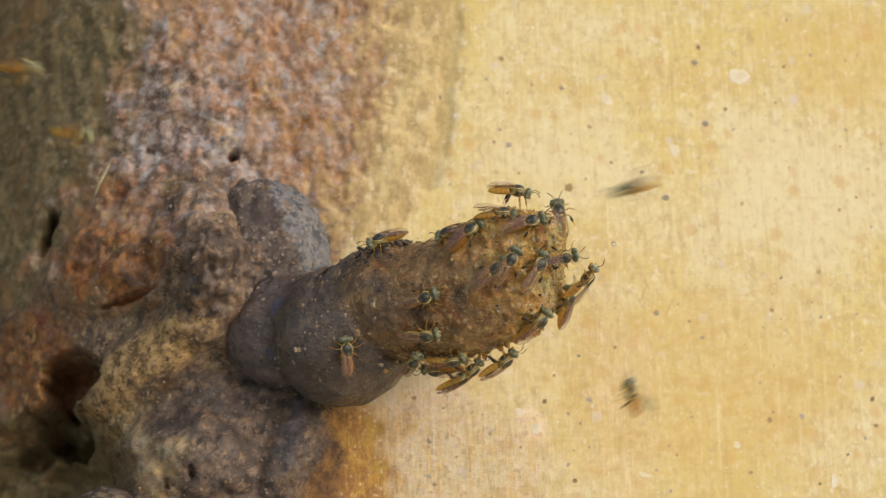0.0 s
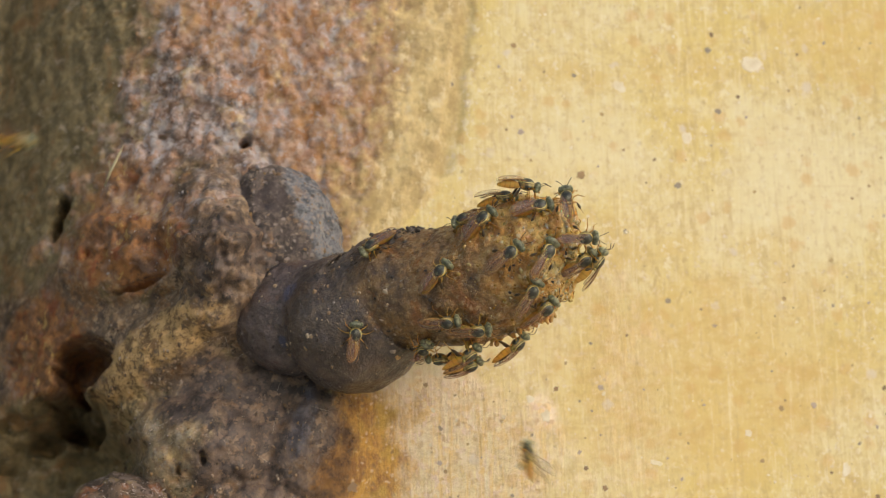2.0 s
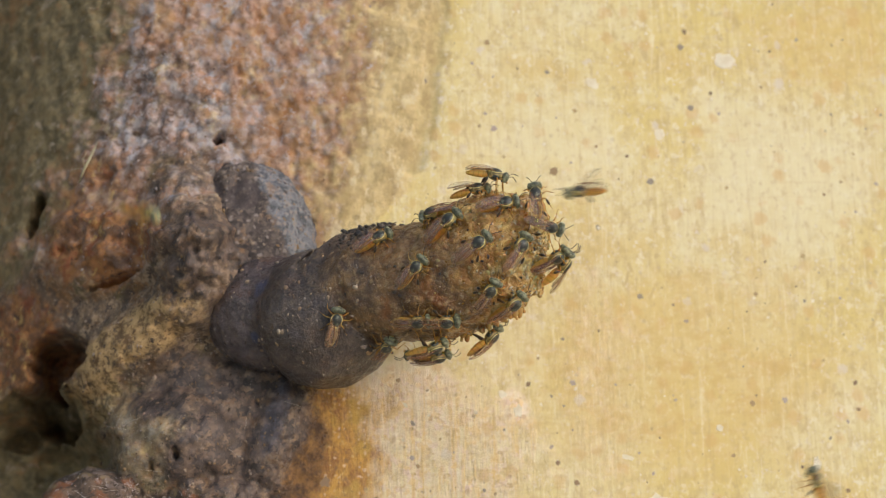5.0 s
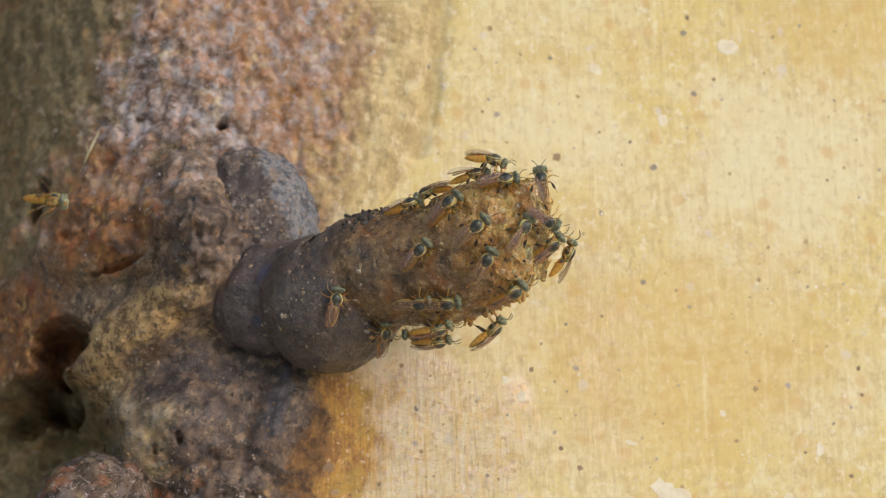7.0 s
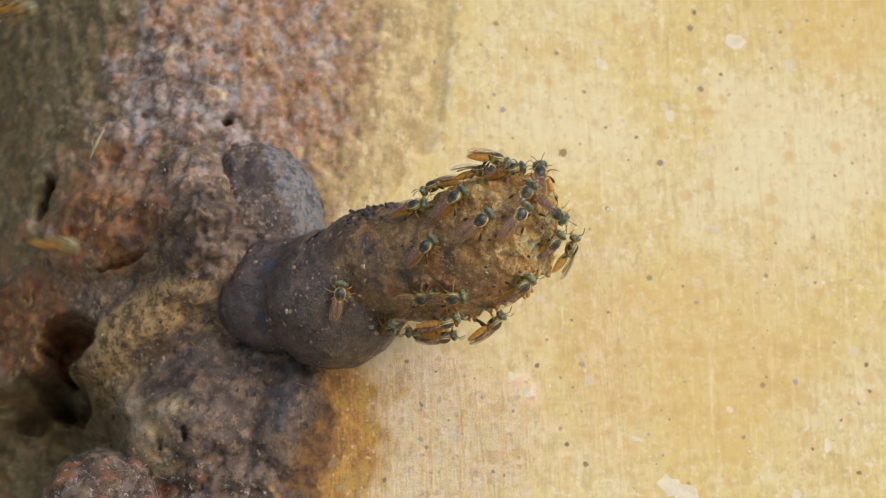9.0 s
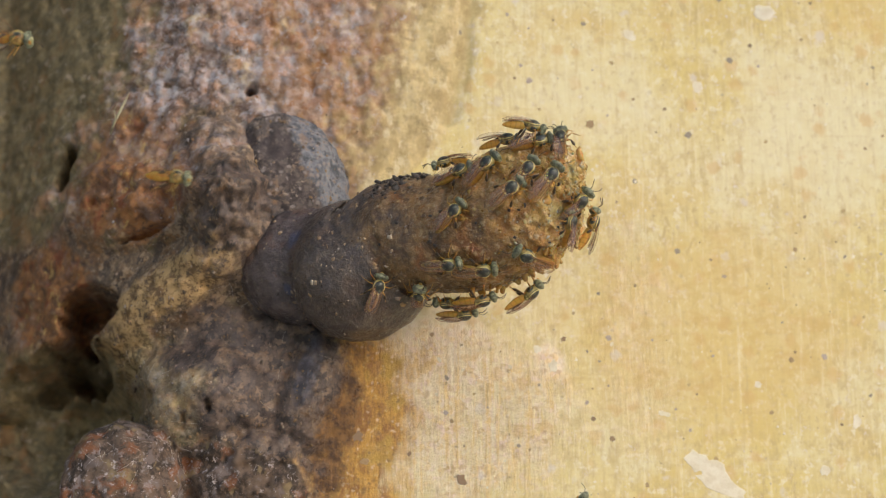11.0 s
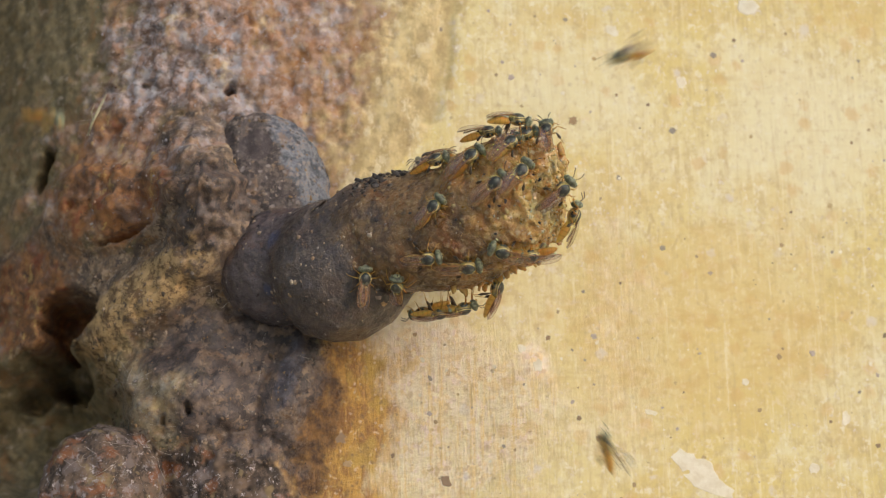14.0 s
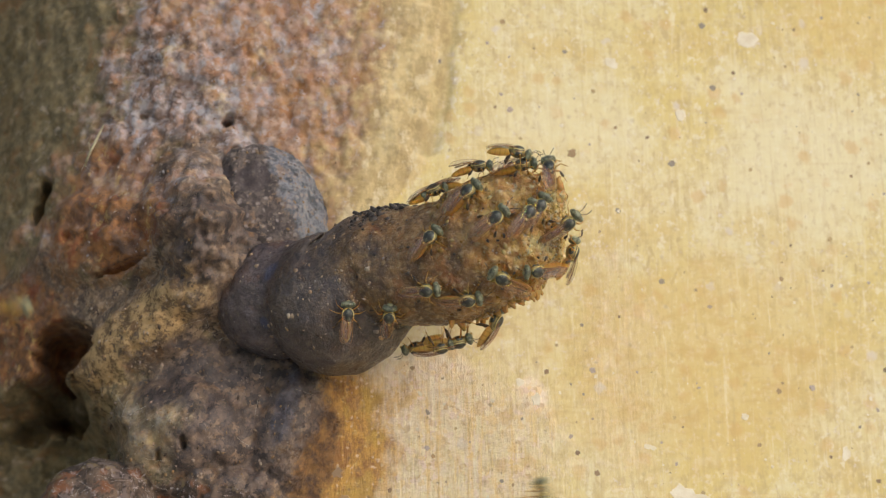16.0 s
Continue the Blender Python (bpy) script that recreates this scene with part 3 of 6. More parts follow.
def rod(bm, points, radii, sides=7):
    """A bent, tapering rod through points."""
    rings = []
    pts = [Vector(p) for p in points]
    for i, p in enumerate(pts):
        d = (pts[min(i + 1, len(pts) - 1)] - pts[max(i - 1, 0)]).normalized()
        a = d.cross(Vector((0.31, 0.52, 0.80))).normalized()
        b = d.cross(a)
        rings.append([bm.verts.new(p + radii[i] * (math.cos(2 * math.pi * k / sides) * a + math.sin(2 * math.pi * k / sides) * b)) for k in range(sides)])
    for r0, r1 in zip(rings, rings[1:]):
        for k in range(sides):
            bm.faces.new((r0[k], r0[(k + 1) % sides], r1[(k + 1) % sides], r1[k]))
    bm.faces.new(rings[0][::-1])
    bm.faces.new(rings[-1])


def pebbles(name, items, material, parent, label, detail=1):
    """Many small lumps as one mesh; items: place and 3 x 3 matrix of each."""
    bm = bmesh.new()
    bmesh.ops.create_icosphere(bm, subdivisions=detail, radius=1.0)
    ball = np.array([v.co[:] for v in bm.verts])
    faces = np.array([[v.index for v in f.verts] for f in bm.faces])
    bm.free()
    rng = np.random.default_rng(2)
    verts, quads = [], []
    for i, (q, m) in enumerate(items):
        verts.append(np.array(q) + (ball * rng.uniform(0.65, 1.25, (len(ball), 1))) @ np.array(m).T)
        quads.append(faces + i * len(ball))
    me = bpy.data.meshes.new(name)
    me.from_pydata((np.concatenate(verts) * MM).tolist(), [], np.concatenate(quads).tolist())
    me.polygons.foreach_set("use_smooth", [True] * len(me.polygons))
    me.materials.append(material)
    ob = new(name, me)
    ob.parent = parent
    return tagged(ob, label, kind="stuff")


def smooth(a, b, x):
    k = np.clip((x - a) / (b - a), 0, 1)
    return k * k * (3 - 2 * k)


def fuzz(xs, zs, size, octaves=4, seed=0.0):
    """Fractal noise about 0 over arrays of places, with lumps of that size in millimetres."""
    return np.array([noise.fractal(Vector((x / size, seed, z / size)), 0.8, 2.1, octaves) for x, z in zip(xs, zs)])


def zones(me, name, r, g, b):
    a = me.color_attributes.new(name, "FLOAT_COLOR", "POINT")
    data = np.ones((len(me.vertices), 4), dtype=np.float32)
    data[:, 0], data[:, 1], data[:, 2] = r, g, b
    a.data.foreach_set("color", data.ravel())


# ---- the wall: limewashed plaster, broken to bare render beside the nest ----
def border(z, pairs):
    """x of a line that is given from low to high z."""
    return np.interp(z, [p[1] for p in pairs], [p[0] for p in pairs])


ROCK_EDGE = [(-13.60, -26.79), (-12.70, -18.95), (-12.40, -12.65), (-9.79, -0.88), (-10.95, 5.15), (-7.94, 14.42), (-6.64, 27.13)]
RIDGE = [(-12.13, 0.32), (-6.83, 2.44), (-1.70, 8.26), (-0.31, 12.62), (1.21, 19.57), (2.27, 27.29)]
SOIL_EDGE = [(-42.40, 1.91), (-39.45, 7.94), (-35.20, 14.36), (-32.40, 22.05), (-29.40, 28.20)]


def oval(x, z, cx, cz, rx, rz, lean=0):
    """Distance from an oval's centre: 1 on its rim."""
    c, s = math.cos(radians(lean)), math.sin(radians(lean))
    dx, dz = x - cx, z - cz
    return np.hypot((dx * c + dz * s) / rx, (-dx * s + dz * c) / rz)


GROUND = {}


def build_wall():
    def axis(inner0, inner1, step, outer):
        grow = [6 * 1.35 ** k for k in range(20)]
        left = [inner0 - g for g in np.cumsum(grow) if inner0 - g > -outer]
        right = [inner1 + g for g in np.cumsum(grow) if inner1 + g < outer]
        return np.array([-outer] + left[::-1] + list(np.arange(inner0, inner1 + 1e-6, step)) + right + [outer])

    xs, zs = axis(-52, 54, 0.24, 1000), axis(-34, 34, 0.24, 900)
    nx, nz = len(xs), len(zs)
    x, z = [a.ravel() for a in np.meshgrid(xs, zs)]
    lump = np.array([noise.voronoi(Vector((a / 1.5 + 0.5 * n, 0.3, b / 1.5 + 0.5 * n)))[0][0] for a, b, n in zip(x, z, fuzz(x, z, 1.6, 3, 3.0))])
    big, mid, fine = fuzz(x, z, 9, 3, 1.0), fuzz(x, z, 3.0, 4, 7.0), fuzz(x, z, 1.1, 3, 13.0)
    wob = 1.6 * mid + 1.2 * big
    rock = 1 - smooth(-6.5, 6.5, x + wob - border(z, ROCK_EDGE))
    lumpy = (1 - smooth(-0.9, 0.9, x + 0.35 * wob - border(z, RIDGE))) * smooth(0.32 - 1, 0.32 + 1, z)
    soil = 1 - smooth(-6.5, 4.5, x + 2.2 * wob - border(z, SOIL_EDGE))
    low = smooth(-2, 2, -11.89 - z)
    soil = np.maximum(soil * smooth(-2, 2, z - 0.29), low * (1 - smooth(-2.5, 2.5, x + wob - -33.31)))
    grey = 1 - smooth(0.4, 1.5, oval(x, z, -28.07, 14.82, 7.5, 10, 20) + 0.25 * mid)
    rust = 1 - smooth(0.6, 1.25, oval(x, z, -33.96, 2.42, 8.0, 4.6, 0) + 0.5 * mid)
    rust = np.maximum(rust, 1 - smooth(0.5, 1.4, oval(x, z, -43.50, -7.90, 5.0, 7.5, 0) + 0.2 * mid))
    rust = np.maximum(rust, 0.62 * (1 - smooth(0.5, 1.4, oval(x, z, -36.50, 7.00, 7.5, 5.0, 25) + 0.4 * mid)))
    beige = 1 - smooth(0.5, 1.4, oval(x, z, -28.60, -7.10, 9.5, 2.7, 27) + 0.25 * mid)
    beige = np.maximum(beige, 1 - smooth(0.5, 1.4, oval(x, z, -33.72, -11.92, 2.2, 4.5, 0) + 0.25 * mid))
    beige = np.maximum(beige, 1 - smooth(0.5, 1.4, oval(x, z, -30.73, -7.90, 3.2, 2.4, 0) + 0.25 * mid))
    film = 1 - smooth(0.5, 1.4, oval(x, z, -18.97, -17.47, 7.0, 9.5, -8) + 0.3 * mid)
    film = np.maximum(film, 0.9 * (1 - smooth(0.5, 1.3, oval(x, z, -24.20, -12.20, 6.5, 3.6, 27) + 0.3 * mid)))
    film = np.maximum(film, 1 - smooth(0.5, 1.4, oval(x, z, -15.00, -17.80, 3.0, 7.5, -18) + 0.2 * mid))
    film = np.maximum(film, 0.68 * (1 - smooth(0.5, 1.3, oval(x, z, -22.00, -1.00, 6.5, 8.0, 20) + 0.3 * mid)))
    moss = 1 - smooth(0.45, 1.45, oval(x, z, -29.38, -17.36, 5.5, 6.0, 0) + 0.3 * mid)
    crust = 1 - smooth(0.6, 1.35, oval(x, z, -21.44, -0.29, 9.0, 7.0, 30) + 0.3 * mid)
    crust = np.maximum(crust, 0.6 * (1 - smooth(0.4, 1.3, oval(x, z, -25.6, 9.4, 5.5, 3.4, -10) + 0.4 * mid)))
    brushed = 1 - smooth(0.4, 1.4, oval(x, z, -0.67, -20.82, 13, 9.5, 0) + 0.15 * mid)
    brushed = np.maximum(brushed, 0.3 * (1 - smooth(0.5, 1.4, oval(x, z, 18.41, -12.29, 5, 14, 0) + 0.15 * mid)))
    worn = 1 - smooth(0.4, 1.3, oval(x, z, -3.40, -14.90, 8.5, 4.8, 10) + 0.3 * mid)
    worn = np.maximum(worn, 1 - smooth(0.4, 1.3, oval(x, z, 9.10, -14.86, 1.8, 2.4, 0) + 0.3 * mid))
    warm = 1 - smooth(0.3, 1.4, oval(x, z, 26.85, -12.35, 17, 12, 10) + 0.25 * big)
    warm = np.maximum(warm, 0.8 * (1 - smooth(0.4, 1.3, oval(x, z, 46.90, 25.47, 12, 6, 0) + 0.25 * big)))
    light = 1 - smooth(0.3, 1.3, oval(x, z, 38.76, 10.42, 12, 10, -20) + 0.25 * big)
    light = np.maximum(light, 1 - smooth(0.3, 1.4, oval(x, z, -4.00, -14.60, 8, 5.5, 0) + 0.25 * mid))
    light = np.maximum(light, 0.7 * (1 - smooth(0.3, 1.3, oval(x, z, 14.52, 12.75, 10, 9, 0) + 0.25 * big)))
    # strip that carries the painted blue reflection
    blue = 1 - smooth(0.4, 1.3, oval(x, z, -15.20, -15.60, 1.1, 4.2, -16) + 0.25 * mid)
    tarry_rim = 1 - smooth(0.4, 1.4, oval(x, z, -13.10, -20.80, 3.0, 9.0, -6) + 0.25 * mid)
    under = smooth(-2.5, 2.5, 2.09 - z + 0.5 * wob) * (1 - smooth(-3, 3, x + wob - border(z, ROCK_EDGE)))
    boulder = 1 - smooth(0.85, 1.1, np.minimum(oval(x, z, -33.56, -27.87, 6.6, 7.6, 0), oval(x, z, -23.88, -28.87, 9.0, 6.0, 0)) + 0.12 * mid)
    crust, grey = np.maximum(crust, under) * (1 - 0.8 * boulder), np.maximum(grey, 0.55 * boulder)
    rust, film = rust * (1 - boulder), film * (1 - boulder)
    crust *= (1 - 0.45 * beige) * (1 - 0.5 * moss) * (1 - 0.85 * rust)
    stain = 1 - smooth(0.3, 1.6, oval(x, z, -10.20, -21.80, 5.2, 11.5, -4) + 0.3 * mid)
    stain = np.maximum(stain, 0.48 * (1 - smooth(0.4, 1.4, oval(x, z, -5.60, -15.60, 2.6, 4.0, -8) + 0.3 * mid)))

    # height in front of the limewash
    bare = np.maximum(rock, 0)
    h = -0.026 * np.maximum(0, -22 - x) ** 2 * (x > -60) - 45 * (x <= -60)
    h = np.maximum(h, -22) + 0.28 * lumpy * (1 - rock) + 0.25 * lumpy * mid
    ridge_gap = np.abs(x + 0.35 * wob - border(z, RIDGE)) + 8 * (1 - smooth(8.26 - 1, 8.26 + 2, z))
    h -= 0.50 * np.exp(-(ridge_gap / 0.9) ** 2)
    groove = np.exp(-(ridge_gap / 1.0) ** 2)
    calm = 0.35 * smooth(0, 6, z - 8) * (1 - smooth(0.1, 0.7, grey))  # the render is smoother beside the limewash
    h += bare * (1 - calm) * (0.7 * big + 0.40 * mid + 0.20 * fine + 0.9 * (0.35 - lump) * (1 - 0.75 * crust)) + (1 - bare) * (0.03 * big + 0.015 * mid)
    h -= bare * 0.55 * smooth(0.20, 0.8, fuzz(x, z, 2.2, 4, 21.0))

    def swell(cx, cz, rx, rz, lean, height, power=0.5):
        d = oval(x, z, cx, cz, rx, rz, lean) + 0.10 * mid
        return height * np.clip(1 - d * d, 0, 1) ** power

    rough = fuzz(x, z, 2.6, 4, 51.0)
    h += swell(-34.09, 2.32, 9.2, 5.4, -4, 3.3, 0.9) * (1 + 0.55 * rough)
    h += swell(-24.60, 3.60, 5.5, 7.5, 20, 4.6, 1.1) * (1 + 0.30 * rough)
    h += swell(-28.48, -7.04, 10, 4.2, 27, 3.6, 1.0)
    h += swell(-19.55, -16.61, 10, 8, -20, 2.0, 1.0)
    h += swell(-22.30, -0.58, 8.6, 7.6, 30, 5.6, 1.3) * (1 + 0.35 * fuzz(x, z, 2.4, 4, 61.0))
    h -= swell(-41.18, -20.30, 10.5, 9, 0, 14.0, 0.8)
    h += swell(-14.71, -17.23, 3.2, 8.5, -18, 1.6, 0.8)
    h += swell(-26.84, -18.80, 8, 6, 0, 3.2, 1.0)
    h -= swell(-37.65, -18.91, 6.5, 3.6, 15, 4.0, 1.0)
    h += swell(-21.14, -26.15, 6, 4.5, 0, 3.0, 0.6)

    def pit(cx, cz, rx, rz, lean, depth):
        d = oval(x, z, cx, cz, rx, rz, lean) + 0.22 * mid + 0.12 * fine
        return depth * (1 - smooth(0.72, 1.05, d))

    h -= pit(-38.60, -8.90, 3.7, 2.9, 10, 14.0)
    h -= pit(-40.52, -13.93, 3.4, 3.0, -30, 11.0)
    h -= pit(-43.96, -15.90, 3.5, 1.5, 20, 5)
    h -= pit(-41.45, 8.81, 0.9, 1.4, -20, 6)
    h -= pit(-42.44, 6.28, 0.8, 1.5, -15, 5)
    h -= pit(-21.48, 13.53, 0.55, 0.5, 0, 3)
    h -= pit(-20.68, 10.47, 0.6, 0.4, 20, 2)
    h -= pit(-32.41, -1.46, 3.4, 0.40, 12, 2.5)
    h -= pit(-26.78, 2.21, 0.75, 0.75, 0, 1.2)
    h -= pit(-30.11, 14.80, 0.9, 0.4, 10, 1.5)
    h -= pit(-25.15, -19.38, 0.35, 0.7, 10, 1.5)
    h -= pit(-27.64, -20.48, 0.35, 0.6, -10, 1.5)
    dome = oval(x, z, -33.56, -27.87, 6.5, 7.5, 0) + 0.08 * mid
    h = np.maximum(h, np.where(dome < 1, -5 + 9.0 * np.clip(1 - dome ** 2, 0, 1) ** 0.3, -99))
    h += boulder * (0.55 * fuzz(x, z, 2.0, 4, 33.0) + 0.25 * fine)
    h[(np.abs(x) > 90) | (np.abs(z) > 70)] = 0

    GROUND["x"], GROUND["z"], GROUND["h"] = xs, zs, h.reshape(nz, nx)
    GROUND["bare"], GROUND["crust"] = rock.reshape(nz, nx), crust.reshape(nz, nx)
    me = bpy.data.meshes.new("wall")
    front = np.stack([x, -h, z], 1) * MM
    i = np.arange(nx * nz).reshape(nz, nx)
    quads = np.stack([i[:-1, :-1], i[:-1, 1:], i[1:, 1:], i[1:, :-1]], -1).reshape(-1, 4).tolist()
    rim = list(i[0]) + list(i[1:, -1]) + list(i[-1, :-1][::-1]) + list(i[1:-1, 0][::-1])
    back = front[rim].copy()
    back[:, 1] = 0.22
    n = len(rim)
    quads += [[rim[k], nx * nz + k, nx * nz + (k + 1) % n, rim[(k + 1) % n]] for k in range(n)]
    quads.append([nx * nz + k for k in range(n)][::-1])
    me.from_pydata(np.concatenate([front, back]).tolist(), [], quads)
    me.polygons.foreach_set("use_smooth", [True] * len(me.polygons))
    pad = np.zeros(n)
    zones(me, "zone_a", *[np.concatenate([a, pad]) for a in (rock, soil, film)])
    zones(me, "zone_b", *[np.concatenate([a, pad]) for a in (stain, beige, rust)])
    zones(me, "zone_c", *[np.concatenate([a, pad]) for a in (lumpy, grey, moss)])
    zones(me, "zone_d", *[np.concatenate([a, pad]) for a in (crust, brushed, worn)])
    zones(me, "zone_e", *[np.concatenate([a, pad]) for a in (warm, light, tarry_rim)])
    zones(me, "zone_f", *[np.concatenate([a, pad]) for a in (blue, boulder, groove)])
    me.materials.append(WALL)
    return tagged(new("wall", me), "yellow limewashed wall broken to bare pink render with holes", "wall", kind="structure")


wall = build_wall()


# Unseen ground, made pale so that it throws light up under the tube.
def build_ground():
    bm = bmesh.new()
    bmesh.ops.create_grid(bm, x_segments=40, y_segments=40, size=60000)
    for v in bm.verts:
        v.co.z = -900 + 4 * noise.noise(v.co / 900)
    return tagged(link("ground", bm, BOUNCE), "unseen pale ground below the wall, added to bounce light up", "ground", kind="structure")


build_ground()


def loose_grit():
    """Crumbs of render and soil that stand proud of the bare part of the wall."""
    rng = random.Random(17)
    upper, lower = [], []
    while len(upper) < 800 or len(lower) < 1500:
        x, z = rng.uniform(-36, -2), rng.uniform(-31, 30)
        i, j = int(np.searchsorted(GROUND["z"], z)), int(np.searchsorted(GROUND["x"], x))
        if GROUND["bare"][i, j] < rng.uniform(0.3, 0.9):
            continue
        low = GROUND["crust"][i, j] > 0.5
        r = 0.05 + (0.17 if low else 0.14) * rng.random() ** 3
        m = Euler((rng.uniform(0, 6), rng.uniform(0, 6), rng.uniform(0, 6))).to_matrix() @ Matrix.Diagonal((r * rng.uniform(0.8, 1.6), r, r * rng.uniform(0.35, 0.8)))
        (lower if low else upper).append(((x, -GROUND["h"][i, j] + 0.25 * r, z), m))
    pebbles("render_grit", upper[:800], RENDER_GRIT, None, "loose pink, ochre and grey grit on bare render")["category"] = "grit"
    pebbles("soil_crumbs", lower[:1500], SOIL_GRIT, None, "loose brown, tan and pale crumbs on the crust")["category"] = "soil"


def flake(bm, x, z, rx, rz, lift, rng, lean=0.0):
    """A thin scab on the wall with an uneven outline."""
    n = 14
    c, s = math.cos(lean), math.sin(lean)
    ring, low = [], []
    lift += rng.uniform(0.02, 0.04)
    for k in range(n):
        a = 2 * math.pi * k / n
        r = rng.uniform(0.7, 1.15)
        dx, dz = r * rx * math.cos(a), r * rz * math.sin(a)
        px, pz = x + dx * c - dz * s, z + dx * s + dz * c
        ring.append(bm.verts.new((px, -lift, pz)))
        low.append(bm.verts.new((x + 1.08 * (px - x), 0.05, z + 1.08 * (pz - z))))
    top = bm.verts.new((x, -lift, z))
    for k in range(n):
        j = (k + 1) % n
        bm.faces.new((ring[k], ring[j], top))
        bm.faces.new((low[k], low[j], ring[j], ring[k]))


loose_grit()


def wall_marks():
    rng = random.Random(5)
    bm = bmesh.new()
    for x, z, r in [(38.18, -14.58, 0.32), (10.65, -12.65, 0.3), (-1.53, -20.13, 0.28), (-10.56, -22.28, 0.7), (-9.77, -24.89, 0.45), (-0.08, -26.84, 0.6), (14.18, 10.24, 0.5), (7.83, 14.89, 0.35),
                    (24.76, 9.18, 0.35), (29.70, 17.50, 0.35), (-0.80, 16.25, 0.35), (15.43, -22.87, 0.35), (41.26, 1.00, 0.3), (32.21, -20.31, 0.25),
                    (34.61, -14.91, 0.3), (27.92, -6.11, 0.25), (-2.87, -12.14, 0.25), (18.79, 4.04, 0.3), (23.04, -3.43, 0.3), (28.94, 24.50, 0.35),
                    (15.41, -12.56, 0.3), (-5.32, -24.17, 0.25), (7.35, 24.66, 0.3), (-12.15, -23.50, 0.28)]:
        flake(bm, x, z, r, r * rng.uniform(0.7, 1.1), 0.015, rng, rng.uniform(0, 3))
    for _ in range(190):
        x, z = rng.uniform(-4.0, 52), rng.uniform(-30, 30)
        r = 0.05 + 0.17 * rng.random() ** 2
        flake(bm, x, z, r, r * rng.uniform(0.7, 1.5), 0.015, rng, rng.uniform(0, 3))
    tagged(link("dirt_specks", bm, SPECK, smooth=False), "small brown dirt specks stuck on the yellow wall", "dirt", kind="stuff")
    bm = bmesh.new()
    for x, z, rx, rz in [(20.87, -20.35, 0.75, 0.25), (30.93, -17.42, 0.4, 0.35), (41.19, -21.36, 0.45, 0.7), (24.08, -25.30, 1.5, 1.0), (25.81, -26.47, 1.9, 1.2),
                         (26.63, -27.80, 2.6, 0.9), (37.50, -26.32, 0.6, 0.5), (7.95, -13.68, 0.5, 0.4), (9.50, -15.45, 0.45, 0.7), (26.08, 14.45, 0.6, 0.7),
                         (33.83, 22.95, 1.2, 0.9), (18.83, 20.13, 0.8, 0.6)]:
        flake(bm, x, z, rx, rz, 0.015, rng, rng.uniform(-0.6, 0.1))
    for _ in range(90):
        x, z = rng.uniform(-4.80, 52), rng.uniform(-30, 30)
        r = rng.uniform(0.06, 0.20)
        flake(bm, x, z, r, r * rng.uniform(0.7, 1.5), 0.015, rng, rng.uniform(0, 3))
    tagged(link("plaster_chips", bm, CHIP, smooth=False), "pale chips where the yellow limewash has flaked", "plaster", kind="stuff")


wall_marks()

# ---- the nest: a wax tube that grows out of a grey mound ----
AXIS = [(-19.10, 3.50, -5.83, 3.60),
        (-17.78, 0.50, -5.55, 5.35),
        (-15.60, -1.80, -5.30, 6.00),
        (-14.00, -3.30, -5.50, 5.35),
        (-12.26, -4.60, -5.95, 6.70),
        (-9.97, -6.00, -6.57, 6.80),
        (-7.81, -7.40, -4.94, 6.20),
        (-6.08, -9.00, -3.82, 5.75),
        (-4.03, -10.80, -3.95, 5.55),
        (-1.23, -12.60, -4.05, 5.60),
        (1.78, -14.40, -3.45, 5.75),
        (4.75, -16.20, -2.15, 5.85),
        (6.92, -17.60, -1.65, 5.25),
        (8.33, -18.50, -1.70, 4.10),
        (9.05, -18.90, -1.99, 0.70)]


def along(u):
    """Place and radius on the tube's axis, u from 0 (wall) to 1 (mouth), as a smooth curve."""
    k = u * (len(AXIS) - 1)
    i = min(int(k), len(AXIS) - 2)
    f = k - i
    p = [AXIS[max(0, min(j, len(AXIS) - 1))] for j in (i - 1, i, i + 1, i + 2)]
    out = []
    for q in range(4):
        a, b, c, d = p[0][q], p[1][q], p[2][q], p[3][q]
        out.append(0.5 * (2 * b + (c - a) * f + (2 * a - 5 * b + 4 * c - d) * f * f + (3 * b - a - 3 * c + d) * f ** 3))
    return Vector(out[:3]), out[3]


def skin(u, a, inset=0.0):
    """A place on the tube's rough skin, and the way outwards."""
    p, r = along(u)
    d = (along(min(u + 0.06, 1))[0] - along(max(u - 0.06, 0))[0]).normalized()
    side = d.cross(Vector((0, 0, 1))).normalized()
    up = side.cross(d)
    way = math.cos(a) * side + math.sin(a) * up
    q = p + way * r
    tip = smooth(0.45, 0.95, u)
    rough = 0.22 * noise.fractal(q / 2.6, 0.9, 2.1, 4) + (0.08 + 0.50 * tip) * noise.fractal(q / 1.15, 0.9, 2.1, 3)
    lobes = (0.15 + 0.50 * smooth(0.70, 0.92, u)) * noise.noise(q / 2.9 + Vector((3.1, 0.4, 7.7)))
    end = smooth(0.80, 0.95, u) * (0.7 * noise.noise(q / 2.3) + 0.45 * noise.fractal(q / 1.1, 0.9, 2.1, 3))
    return p + way * (r + rough + lobes - inset) + d * end, way


